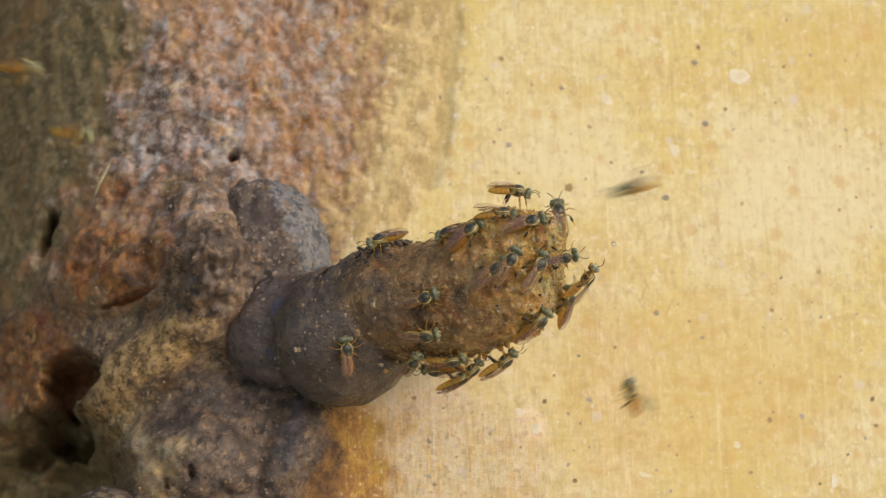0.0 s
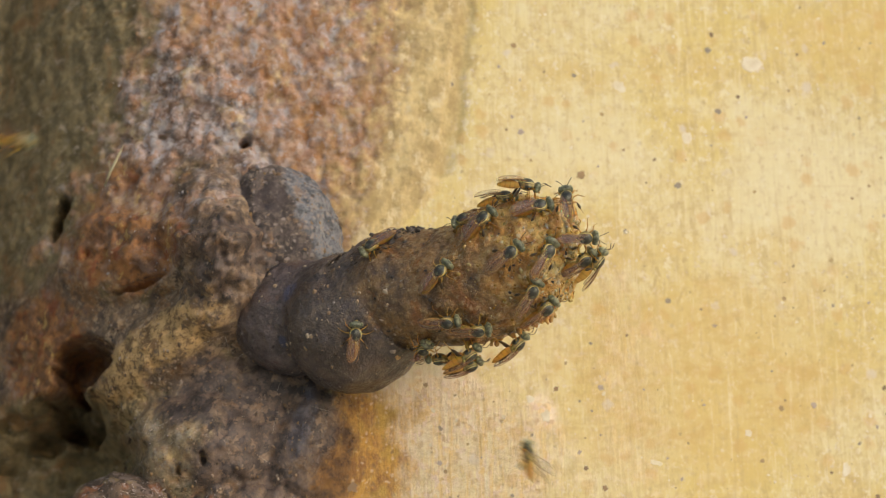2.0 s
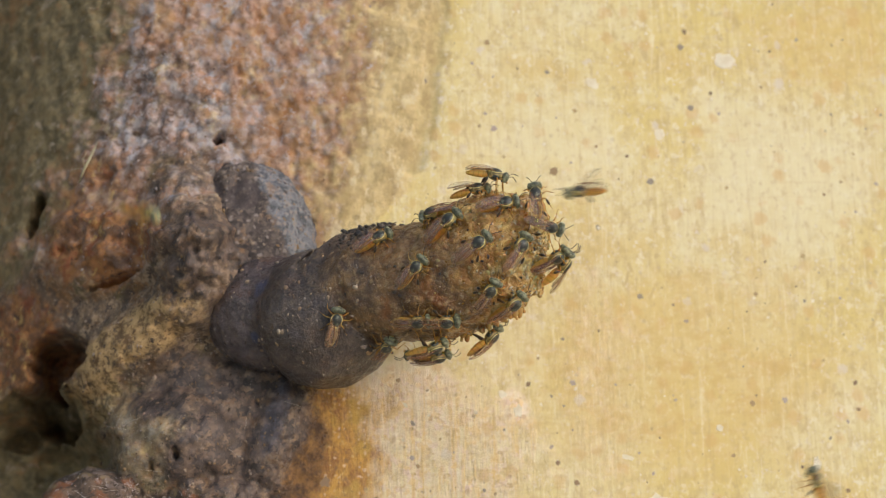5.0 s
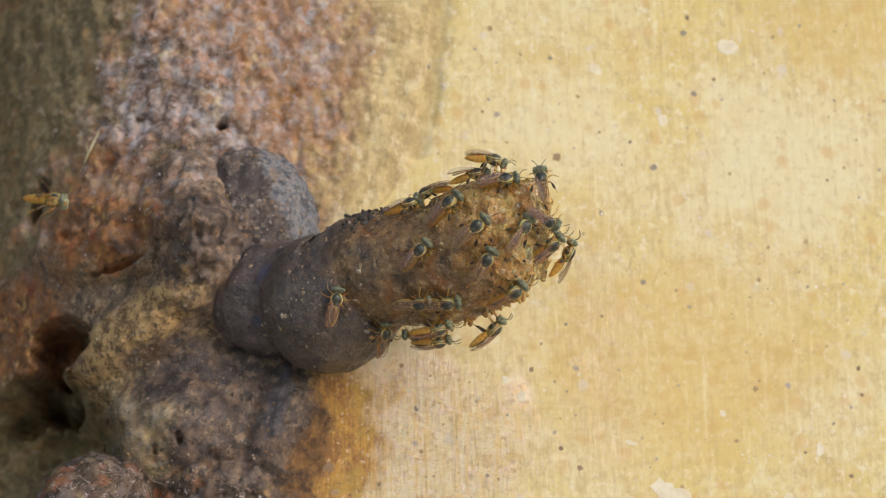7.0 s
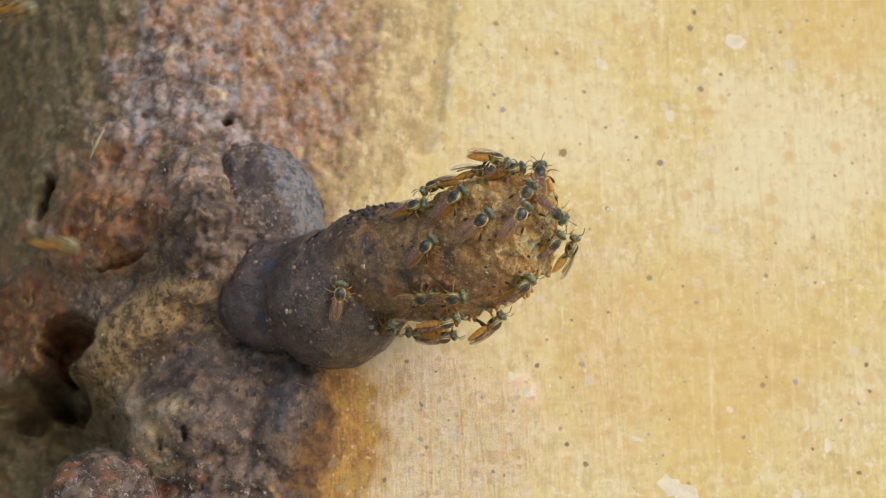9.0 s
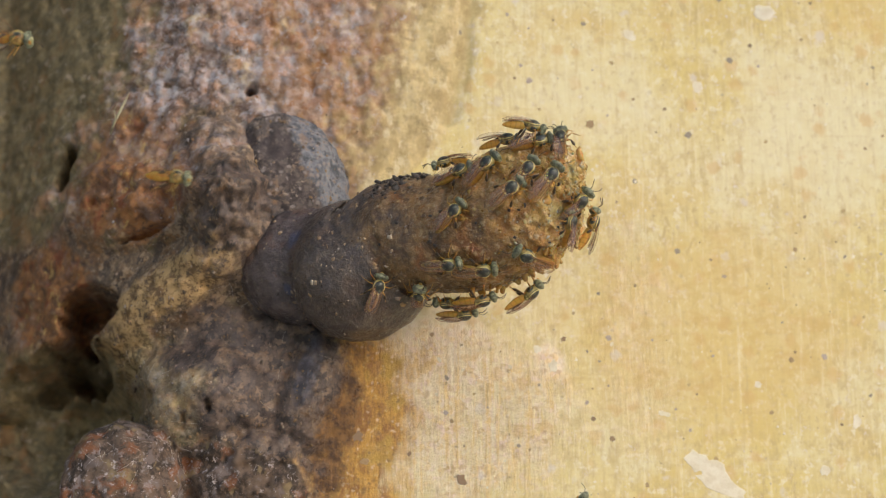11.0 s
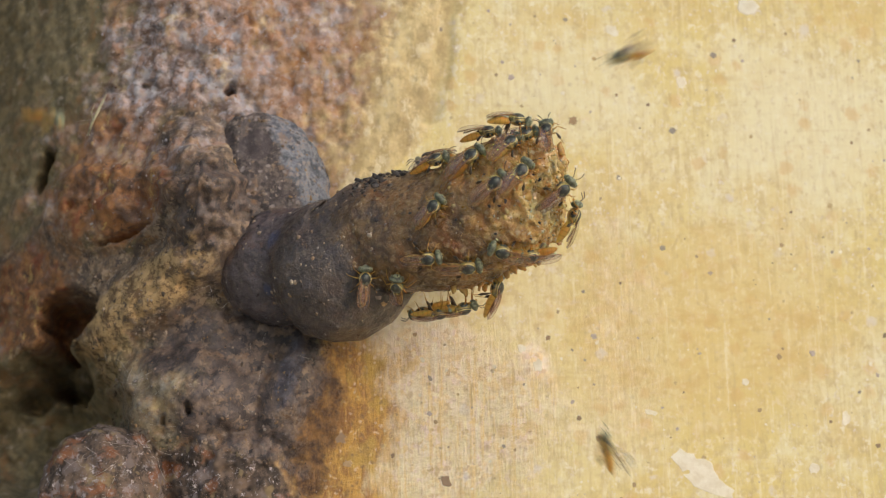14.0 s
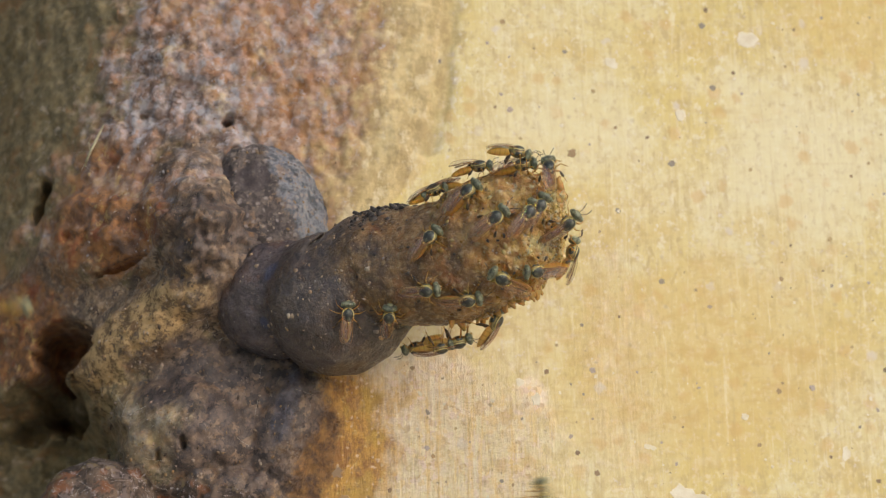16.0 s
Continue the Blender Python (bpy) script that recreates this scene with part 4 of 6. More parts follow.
def build_nest():
    nest = new("bee_nest_entrance")
    tagged(nest, "brown wax and resin tube built on a wall by bees", "bee nest")
    nu, na = 210, 150
    bm = bmesh.new()
    age = []

    def ring(u, inset):
        out = []
        for k in range(na):
            a = 2 * math.pi * k / na
            out.append(bm.verts.new(skin(u, a, inset)[0]))
            age.append(u)
        return out

    rows_out = [ring(i / nu, 0) for i in range(nu + 1)]
    rows_in = [ring(1 - 0.35 * i / 40, 0.7) for i in range(41)]
    rows_all = rows_out + rows_in
    for r0, r1 in zip(rows_all, rows_all[1:]):
        for k in range(na):
            bm.faces.new((r0[k], r0[(k + 1) % na], r1[(k + 1) % na], r1[k]))
    bm.faces.new(rows_in[-1])
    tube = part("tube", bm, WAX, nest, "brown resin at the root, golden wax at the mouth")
    age = np.array(age)
    at = np.array([v.co[:] for v in tube.data.vertices]) / MM
    # spots that get the painted blue sheen
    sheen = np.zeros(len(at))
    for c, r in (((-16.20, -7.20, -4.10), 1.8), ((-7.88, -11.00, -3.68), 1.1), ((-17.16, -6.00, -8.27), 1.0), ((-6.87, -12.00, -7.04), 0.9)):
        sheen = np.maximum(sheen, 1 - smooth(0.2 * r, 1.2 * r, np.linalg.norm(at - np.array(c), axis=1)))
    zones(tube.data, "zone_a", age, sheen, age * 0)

    # grey mound above the root
    bm = bmesh.new()
    centre = Vector((-17.90, 1.30, 2.51))
    made = ellipsoid(bm, (0, 0, 0), (6.8, 5.6, 8.6), (0, 0, 0), 5)
    blue, patch = [], []
    for v in made:
        q = v.co.copy()
        q.x += 0.15 * -q.z if q.z < 0 else 0
        q *= 1 + 0.06 * noise.fractal(q / 3.0, 0.9, 2.1, 4) + 0.05 * noise.fractal(q / 1.3, 0.9, 2.1, 3) * (1 - 0.6 * float(smooth(-1, 3, q.x)))
        worn = 0.0
        for c, r in (((-0.8, -4.6, 4.2), 2.0), ((-4.4, -3.0, 4.6), 1.9)):
            worn = max(worn, 1 - float(smooth(0.75 * r, 1.05 * r, (v.co - Vector(c)).length)))
        q *= 1 - 0.04 * worn
        patch.append(worn)
        # more of the painted sky blue towards the right and the top
        blue.append(float(smooth(0.8, 5.0, v.co.x + 0.35 * v.co.z)))
        v.co = q + centre
    mound = part("mound", bm, MOUND, nest, "grey crusted mound with dark patches")
    blue = np.array(blue)
    zones(mound.data, "zone_a", blue, np.array(patch), blue * 0)

    rng = random.Random(8)
    specks = []
    for _ in range(420):
        way = Vector((rng.gauss(0, 1), -abs(rng.gauss(0, 1)), rng.gauss(0, 1))).normalized()
        q = Vector((way.x * 6.75, way.y * 5.5, way.z * 8.5))
        r = 0.04 + 0.13 * rng.random() ** 2
        if (q - Vector((-0.8, -4.6, 4.2))).length < 2.3 or (q - Vector((-4.4, -3.0, 4.6))).length < 2.1:
            continue
        specks.append((q * (1 + 0.06 * noise.fractal(q / 3.0, 0.9, 2.1, 4)) + centre + Vector((0.15 * -q.z if q.z < 0 else 0, 0, 0)), Matrix.Diagonal((r * rng.uniform(0.8, 1.8), r, r))))
    pebbles("mound_grit", specks, GRIT, nest, "pale grains on the grey mound")
    crumbs = []
    while len(crumbs) < 700:
        way = Vector((rng.gauss(-0.9, 0.8), -abs(rng.gauss(0, 1)), rng.gauss(-0.3, 1))).normalized()
        q = Vector((way.x * 6.75, way.y * 5.5, way.z * 8.5))
        if (q - Vector((-0.8, -4.6, 4.2))).length > 2.1 and (q - Vector((-4.4, -3.0, 4.6))).length > 1.8:
            r = 0.06 + 0.22 * rng.random() ** 2
            m = Euler((rng.uniform(0, 6), rng.uniform(0, 6), 0)).to_matrix() @ Matrix.Diagonal((r * rng.uniform(0.8, 1.6), r, r * 0.7))
            crumbs.append((q * (1 + 0.06 * noise.fractal(q / 3.0, 0.9, 2.1, 4)) + centre + Vector((0.15 * -q.z if q.z < 0 else 0, 0, 0)), m))
    pebbles("soil_crust", crumbs, SOIL_GRIT, nest, "brown soil crumbs on the side of the mound")

    # crumbs of fresh resin towards the mouth, pale grit on the root, dark discs for openings
    rng = random.Random(3)

    def lump(lo, hi, flat=1.0):
        turn = Euler((rng.uniform(0, 6), rng.uniform(0, 6), rng.uniform(0, 6))).to_matrix()
        return turn @ Matrix.Diagonal((rng.uniform(lo, hi) * 1.2, rng.uniform(lo, hi), rng.uniform(lo, hi) * flat))

    crumbs = [(skin(1 - 0.30 * rng.random() ** 1.5, rng.uniform(0, 6.28), 0.03)[0], lump(0.05, 0.06 + 0.26 * rng.random() ** 2)) for _ in range(1500)]
    pebbles("fresh_resin", crumbs, BEAD, nest, "glassy golden crumbs of fresh resin")
    grit = [(skin(rng.uniform(0.05, 0.60), rng.uniform(-1.2, 3.8), 0.03)[0], lump(0.05, 0.14, 0.6)) for _ in range(150)]
    grit += [(skin(rng.uniform(0.33, 0.60), rng.uniform(-1.5, 1.4), 0.03)[0], lump(0.06, 0.10 + 0.32 * rng.random() ** 2, 0.45)) for _ in range(95)]
    flakes, chance = [], random.Random(21)
    for _ in range(75):
        q, way = skin(chance.uniform(0.06, 0.58), chance.uniform(-2.2, 1.2), 0.02)
        r = 0.10 + 0.20 * chance.random() ** 2
        spin = Euler((0, 0, chance.uniform(0, 6.28))).to_matrix()
        flakes.append((q, way.to_track_quat("Z", "Y").to_matrix() @ spin @ Matrix.Diagonal((r * chance.uniform(1.0, 1.8), r, 0.07))))
    pebbles("flake", flakes, FLAKE, nest, "tan flakes of dry wax on the dark root")
    pebbles("grit", grit, GRIT, nest, "pale grains of grit stuck in dark resin")
    # flush dark discs imitate the shade inside openings; the wax is not pierced
    holes = []
    for _ in range(70):
        q, way = skin(rng.uniform(0.52, 0.99), rng.uniform(0, 6.28))
        turn = way.to_track_quat("Z", "Y").to_matrix()
        holes.append((q + way * 0.02, turn @ Matrix.Diagonal((rng.uniform(0.10, 0.26), rng.uniform(0.10, 0.22), 0.06))))
    pebbles("pore", holes, TARRY, nest, "dark discs standing for the shade inside openings in the wax", 2)

    # dark ragged resin on the upper edge, clear strands round the mouth
    dark = [(skin(rng.gauss(0.525, 0.022), rng.gauss(1.35, 0.32), 0.02)[0], lump(0.10, 0.12 + 0.34 * rng.random() ** 2, 0.8)) for _ in range(110)]
    pebbles("resin_crumb", dark, TARRY, nest, "black crumbs of hard resin")
    for i in range(26):
        u = 0.490 + 0.0034 * i + rng.uniform(-0.012, 0.012)
        q, way = skin(u, 1.45 + rng.uniform(-0.75, 0.45))
        bm = bmesh.new()
        tall = rng.uniform(0.10, 0.35) if rng.random() < 0.72 else rng.uniform(0.4, 0.8)
        tip = way * tall + Vector((rng.uniform(-0.6, 0.6), rng.uniform(-0.3, 0.3), rng.uniform(-0.15, 0.15)))
        side = Vector((rng.uniform(-0.2, 0.2), rng.uniform(-0.2, 0.2), rng.uniform(-0.2, 0.2)))
        rod(bm, [q - way * 0.35, q + tip * 0.35 + side, q + tip * 0.8 - side * 0.6, q + tip],
            [rng.uniform(0.35, 0.6), rng.uniform(0.2, 0.4), rng.uniform(0.08, 0.2), 0.03], 9)
        part("resin_spike", bm, TARRY, nest, "dark ragged lump of resin" if i == 0 else "")
    for i in range(32):
        below = i < 26
        q, way = skin(rng.uniform(0.66, 0.86) if below else rng.uniform(0.86, 0.96), rng.uniform(-2.0, -1.2) if below else rng.uniform(-2.2, 2.2))
        bm = bmesh.new()
        tip = way * rng.uniform(0.20, 0.70) + Vector((rng.uniform(-0.4, 0.4), rng.uniform(-0.3, 0.3), rng.uniform(-0.3, 0.3)))
        bend = Vector((rng.uniform(-0.15, 0.15), 0, rng.uniform(-0.15, 0.15)))
        rod(bm, [q - way * 0.3, q + tip * 0.3, q + tip * 0.7 + bend, q + tip], [rng.uniform(0.35, 0.60), rng.uniform(0.20, 0.36), rng.uniform(0.14, 0.26), rng.uniform(0.06, 0.14)], 7)
        part("resin_strand", bm, BEAD, nest, "clear amber strand of fresh resin" if i == 0 else "")
    return nest


nest = build_nest()


def build_fibres():
    """Fine pale threads and cobweb that cling to the bare render."""
    rng = random.Random(11)
    bm = bmesh.new()
    for cx, cz, rx, rz, out, count in ((-30.15, -23.38, 7, 2.2, 5.5, 16), (-18.30, -16.88, 5, 4, 2.6, 7), (-29.47, -16.12, 4, 3, 2.0, 6),
                                       (-19.50, -7.82, 3, 2, 2.5, 6), (-34.69, 8.83, 0.5, 1.2, 0.5, 4)):
        for _ in range(count):
            x, z = cx + rng.gauss(0, rx * 0.5), cz + rng.gauss(0, rz * 0.5)
            a, length, bend = rng.uniform(0, 2 * math.pi), rng.uniform(0.6, 2.6), rng.uniform(-0.35, 0.35)
            pts = []
            for k in range(10):
                pts.append((x, -out - 0.4 * math.sin(k * 0.35) + rng.uniform(-0.06, 0.06), z))
                x, z, a = x + length / 9 * math.cos(a), z + length / 9 * math.sin(a), a + bend / 5 + rng.uniform(-0.12, 0.12)
            rod(bm, pts, [0.005] + [0.009] * 8 + [0.004], 4)
    return tagged(link("cobweb_threads", bm, SILK), "fine pale cobweb threads clinging to rough render", "cobweb", kind="stuff")


build_fibres()


def build_stalk():
    """A dry grass blade that leans on the dark edge of the bare render."""
    bm = bmesh.new()
    rod(bm, [(-36.0, 2.0, 9.1), (-35.5, 1.3, 10.2), (-34.9, 1.2, 11.5), (-34.4, 1.5, 12.8), (-34.2, 2.0, 13.6)], [0.10, 0.14, 0.15, 0.11, 0.04], 7)
    stalk = tagged(new("dry_grass_blade"), "pale dry grass blade stuck to the rough wall", "grass blade")
    part("blade", bm, STRAW, stalk)
    bm = bmesh.new()
    rod(bm, [(-35.4, 1.4, 10.4), (-35.5, 1.0, 11.4), (-35.2, 1.1, 12.2)], [0.06, 0.05, 0.02], 6)
    part("side_shoot", bm, STRAW, stalk, "thin pale side shoot")


build_stalk()


# ---- the bees; each looks along x, its back towards z ----
def leg_points(side, k):
    x0 = ((0.35, 0.05, -0.3))[k]
    knee = ((0.75, 0.85, 0.05), (0.15, 1.15, 0.1), (-0.75, 0.95, 0.1))[k]
    shin = ((0.95, 1.15, -0.45), (0.25, 1.55, -0.4), (-1.30, 1.25, -0.35))[k]
    foot = ((1.25, 1.25, -0.75), (0.35, 1.85, -0.75), (-1.55, 1.45, -0.75))[k]
    return [Vector((p[0], p[1] * side, p[2])) for p in ((x0, 0.35, -0.3), knee, shin, foot)]


def blade(bm, length, width, root, yaw, lift, roll, droop=0.25):
    """A wing: a thin curved blade with a rounded tip, from its root backwards."""
    n = 12
    m = Matrix.Translation(Vector(root)) @ Euler((radians(roll), radians(lift), radians(yaw))).to_matrix().to_4x4()
    top, low = [], []
    for i in range(n + 1):
        s = i / n
        w = width * (0.20 + 0.80 * math.sin(math.pi * min(1, 0.12 + 0.62 * s) ** 1.1)) * (1 - max(0, s - 0.82) ** 2 * 26)
        w = max(w, 0.03)
        rows = []
        for f in (-0.35, 0.0, 0.35, 0.65):
            p = Vector((-length * s, w * f, 0.10 * math.sin(3.1 * s) - droop * s * s + 0.06 * math.cos(5 * f)))
            rows.append(m @ p)
        top.append([bm.verts.new(p) for p in rows])
        low.append([bm.verts.new(p - Vector((0, 0, 0.025))) for p in rows])
    for a, flip in ((top, False), (low, True)):
        for r0, r1 in zip(a, a[1:]):
            for k in range(3):
                f = (r0[k], r1[k], r1[k + 1], r0[k + 1])
                bm.faces.new(f[::-1] if flip else f)
    for k in (0, 3):
        for i in range(n):
            bm.faces.new((top[i][k], low[i][k], low[i + 1][k], top[i + 1][k]))


def veins(length, width, root, yaw, lift, roll, droop):
    """The stiff rim of a wing: one thin vein along its front edge, round the tip and back."""
    bm = bmesh.new()
    m = Matrix.Translation(Vector(root)) @ Euler((radians(roll), radians(lift), radians(yaw))).to_matrix().to_4x4()
    pts, thick = [], []
    for f, ks in ((-0.33, np.linspace(0, 0.95, 10)), (0.62, np.linspace(0.93, 0.25, 8))):
        for k in ks:
            w = width * (0.20 + 0.80 * math.sin(math.pi * min(1, 0.12 + 0.62 * k) ** 1.1)) * (1 - max(0, k - 0.82) ** 2 * 26)
            pts.append(m @ Vector((-length * k, w * f, 0.10 * math.sin(3.1 * k) - droop * k * k + 0.06 * math.cos(5 * f) + 0.012)))
            thick.append(float(0.042 - 0.016 * k) if f < 0 else 0.014)
    rod(bm, pts, thick, 5)
    return bm


def build_bee(label, spread=False, curl=0.0, lift=0.0, stilt=0.0):
    bee = new("stingless_bee")
    tagged(bee, label, "bee", "stingless bees at the nest")
    bm = bmesh.new()
    ellipsoid(bm, (0, 0, 0), (0.80, 0.66, 0.60), detail=3)
    ellipsoid(bm, (-0.62, 0, 0.08), (0.34, 0.44, 0.34), detail=2)
    thorax = part("thorax", bm, AMBER, bee, "amber chest with dark sides")
    bm = bmesh.new()
    ellipsoid(bm, (0.02, 0, 0.27), (0.69, 0.61, 0.42), detail=3)
    part("back_shield", bm, CHITIN, thorax, "dark green shield on the back")
    bm = bmesh.new()
    pts = [(-0.62 - 0.20 * math.cos(a), 0.40 * math.sin(a), 0.40 - 0.10 * abs(math.sin(a))) for a in np.linspace(-1.4, 1.4, 9)]
    rod(bm, pts, [0.05] + [0.085] * 7 + [0.05], 6)
    part("scutellum", bm, YELLOW, thorax, "yellow hind margin")
    for side in (1, -1):
        bm = bmesh.new()
        pts = [(0.68 * math.cos(a), side * 0.61 * math.sin(a), 0.36) for a in np.linspace(0.25, 2.7, 9)]
        rod(bm, pts, [0.03] + [0.048] * 7 + [0.03], 6)
        part("yellow_margin", bm, YELLOW, thorax, "yellow line round the back" if side == 1 else "")
        bm = bmesh.new()
        ellipsoid(bm, (0.05, side * 0.52, -0.08), (0.42, 0.16, 0.30), (0, 10, 0), 2)
        part("side_plate", bm, CHITIN, thorax, "dark plate on the flank" if side == 1 else "")
    bm = bmesh.new()
    for v in ellipsoid(bm, (1.06, 0, -0.10), (0.38, 0.72, 0.60), (0, 14, 0), 3):
        v.co.x -= 0.10 * v.co.y ** 2
    head = part("head", bm, HEAD, bee, "broad dark green head")
    for side in (1, -1):
        bm = bmesh.new()
        ellipsoid(bm, (1.08, side * 0.57, -0.08), (0.27, 0.20, 0.47), (0, 14, side * -12), 3)
        part("eye", bm, EYE, head, "grey-green compound eye" if side == 1 else "")
        bm = bmesh.new()
        rod(bm, [(1.38, side * 0.13, -0.02), (1.62, side * 0.30, 0.22), (1.84, side * 0.42, 0.32), (2.12, side * 0.54, 0.22), (2.40, side * 0.62, 0.06)],
            [0.035, 0.03, 0.035, 0.042, 0.03], 6)
        part("antenna", bm, SHIN, head)
    bm = bmesh.new()
    ellipsoid(bm, (1.30, 0, -0.22), (0.16, 0.40, 0.40), (0, 16, 0), 3)
    part("face_plate", bm, FACE, head, "pale greenish face")
    bm = bmesh.new()
    ellipsoid(bm, (1.36, 0, -0.56), (0.12, 0.20, 0.14), (0, 30, 0), 2)
    part("mandibles", bm, LEG, head, "amber jaws")
    bm = bmesh.new()
    for v in ellipsoid(bm, (0, 0, 0), (1.22, 0.45, 0.40), detail=4, taper=0.22):
        f = (v.co.x * 2.6) % 1.0
        ridge = 0.03 * (f if f < 0.7 else (1 - f) * 2.33)
        v.co.y *= 1 + ridge
        v.co.z *= 1 + ridge
        v.co.x -= 1.82
        v.co.z -= 0.16 + curl * (v.co.x + 0.7) ** 2
    part("abdomen", bm, ABDOMEN, bee, "banded amber abdomen")
    for side in (1, -1):
        for k in range(3):
            p = leg_points(side, k)
            if spread:
                p = [Vector((q.x * 0.7 - 0.25 * j, q.y * 0.55, q.z - 0.35 * j)) for j, q in enumerate(p)]
            p = [Vector((q.x + 0.10 * stilt * j, q.y * (1 - 0.30 * stilt * (j > 0)), q.z - stilt * (0, 0.25, 0.95, 1.55)[j])) for j, q in enumerate(p)]
            bm = bmesh.new()
            rod(bm, [p[0], p[0].lerp(p[1], 0.5), p[1]], [0.07, 0.085, 0.055], 7)
            toe = p[3] + (p[3] - p[2]).normalized() * 0.15 + Vector((0.10, 0, 0.02))
            rod(bm, [p[2], p[2].lerp(p[3], 0.5), p[3], toe], [0.042, 0.036, 0.028, 0.018], 6)
            leg = part("leg", bm, LEG, bee)
            bm = bmesh.new()
            fat = 0.15 if k == 2 else 0.062
            rod(bm, [p[1], p[1].lerp(p[2], 0.35), p[1].lerp(p[2], 0.75), p[2]], [0.05, fat * 0.8, fat, 0.04], 7)
            part("shin", bm, SHIN if k == 2 else LEG, leg)
        if spread:
            fore = (3.5, 1.0, (0.15, side * 0.45, 0.42), side * 38, 24, side * 20, 0.1)
            hind = (2.5, 0.75, (-0.15, side * 0.45, 0.34), side * 24, 14, side * 15, 0.1)
        else:
            fore = (3.25, 0.94, (0.10, side * 0.34, 0.47 + 0.05 * side), side * (4 + 0.5 * lift), lift, side * 14, 0.50 - 0.012 * lift)
            hind = (2.5, 0.7, (-0.10, side * 0.34, 0.40 + 0.04 * side), side * (8 + 0.6 * lift), 0.6 * lift, side * 16, 0.3)
        for name, shape in (("forewing", fore), ("hindwing", hind)):
            bm = bmesh.new()
            blade(bm, *shape)
            wing = part(name, bm, BEATING if spread else WING, bee, "long clear amber membrane" if name == "forewing" else "")
            part("rim_vein", veins(*shape), VEIN, wing, "brown rim vein")
    for o in bee.children_recursive:
        o.data.transform(Matrix.Scale(0.88, 4))
    return bee


GUARD = build_bee("small amber stingless bee with folded wings on the wax tube")
CURLED = build_bee("stingless bee with a bent abdomen on the wax tube", curl=0.10)
RAISED = build_bee("stingless bee with half-raised wings at the edge of the tube", curl=0.06, lift=9)
STILTED = build_bee("stingless bee standing off the tube on stretched legs", curl=0.05, stilt=1.0)
HOVER = build_bee("stingless bee hovering by the nest with spread wings", spread=True)

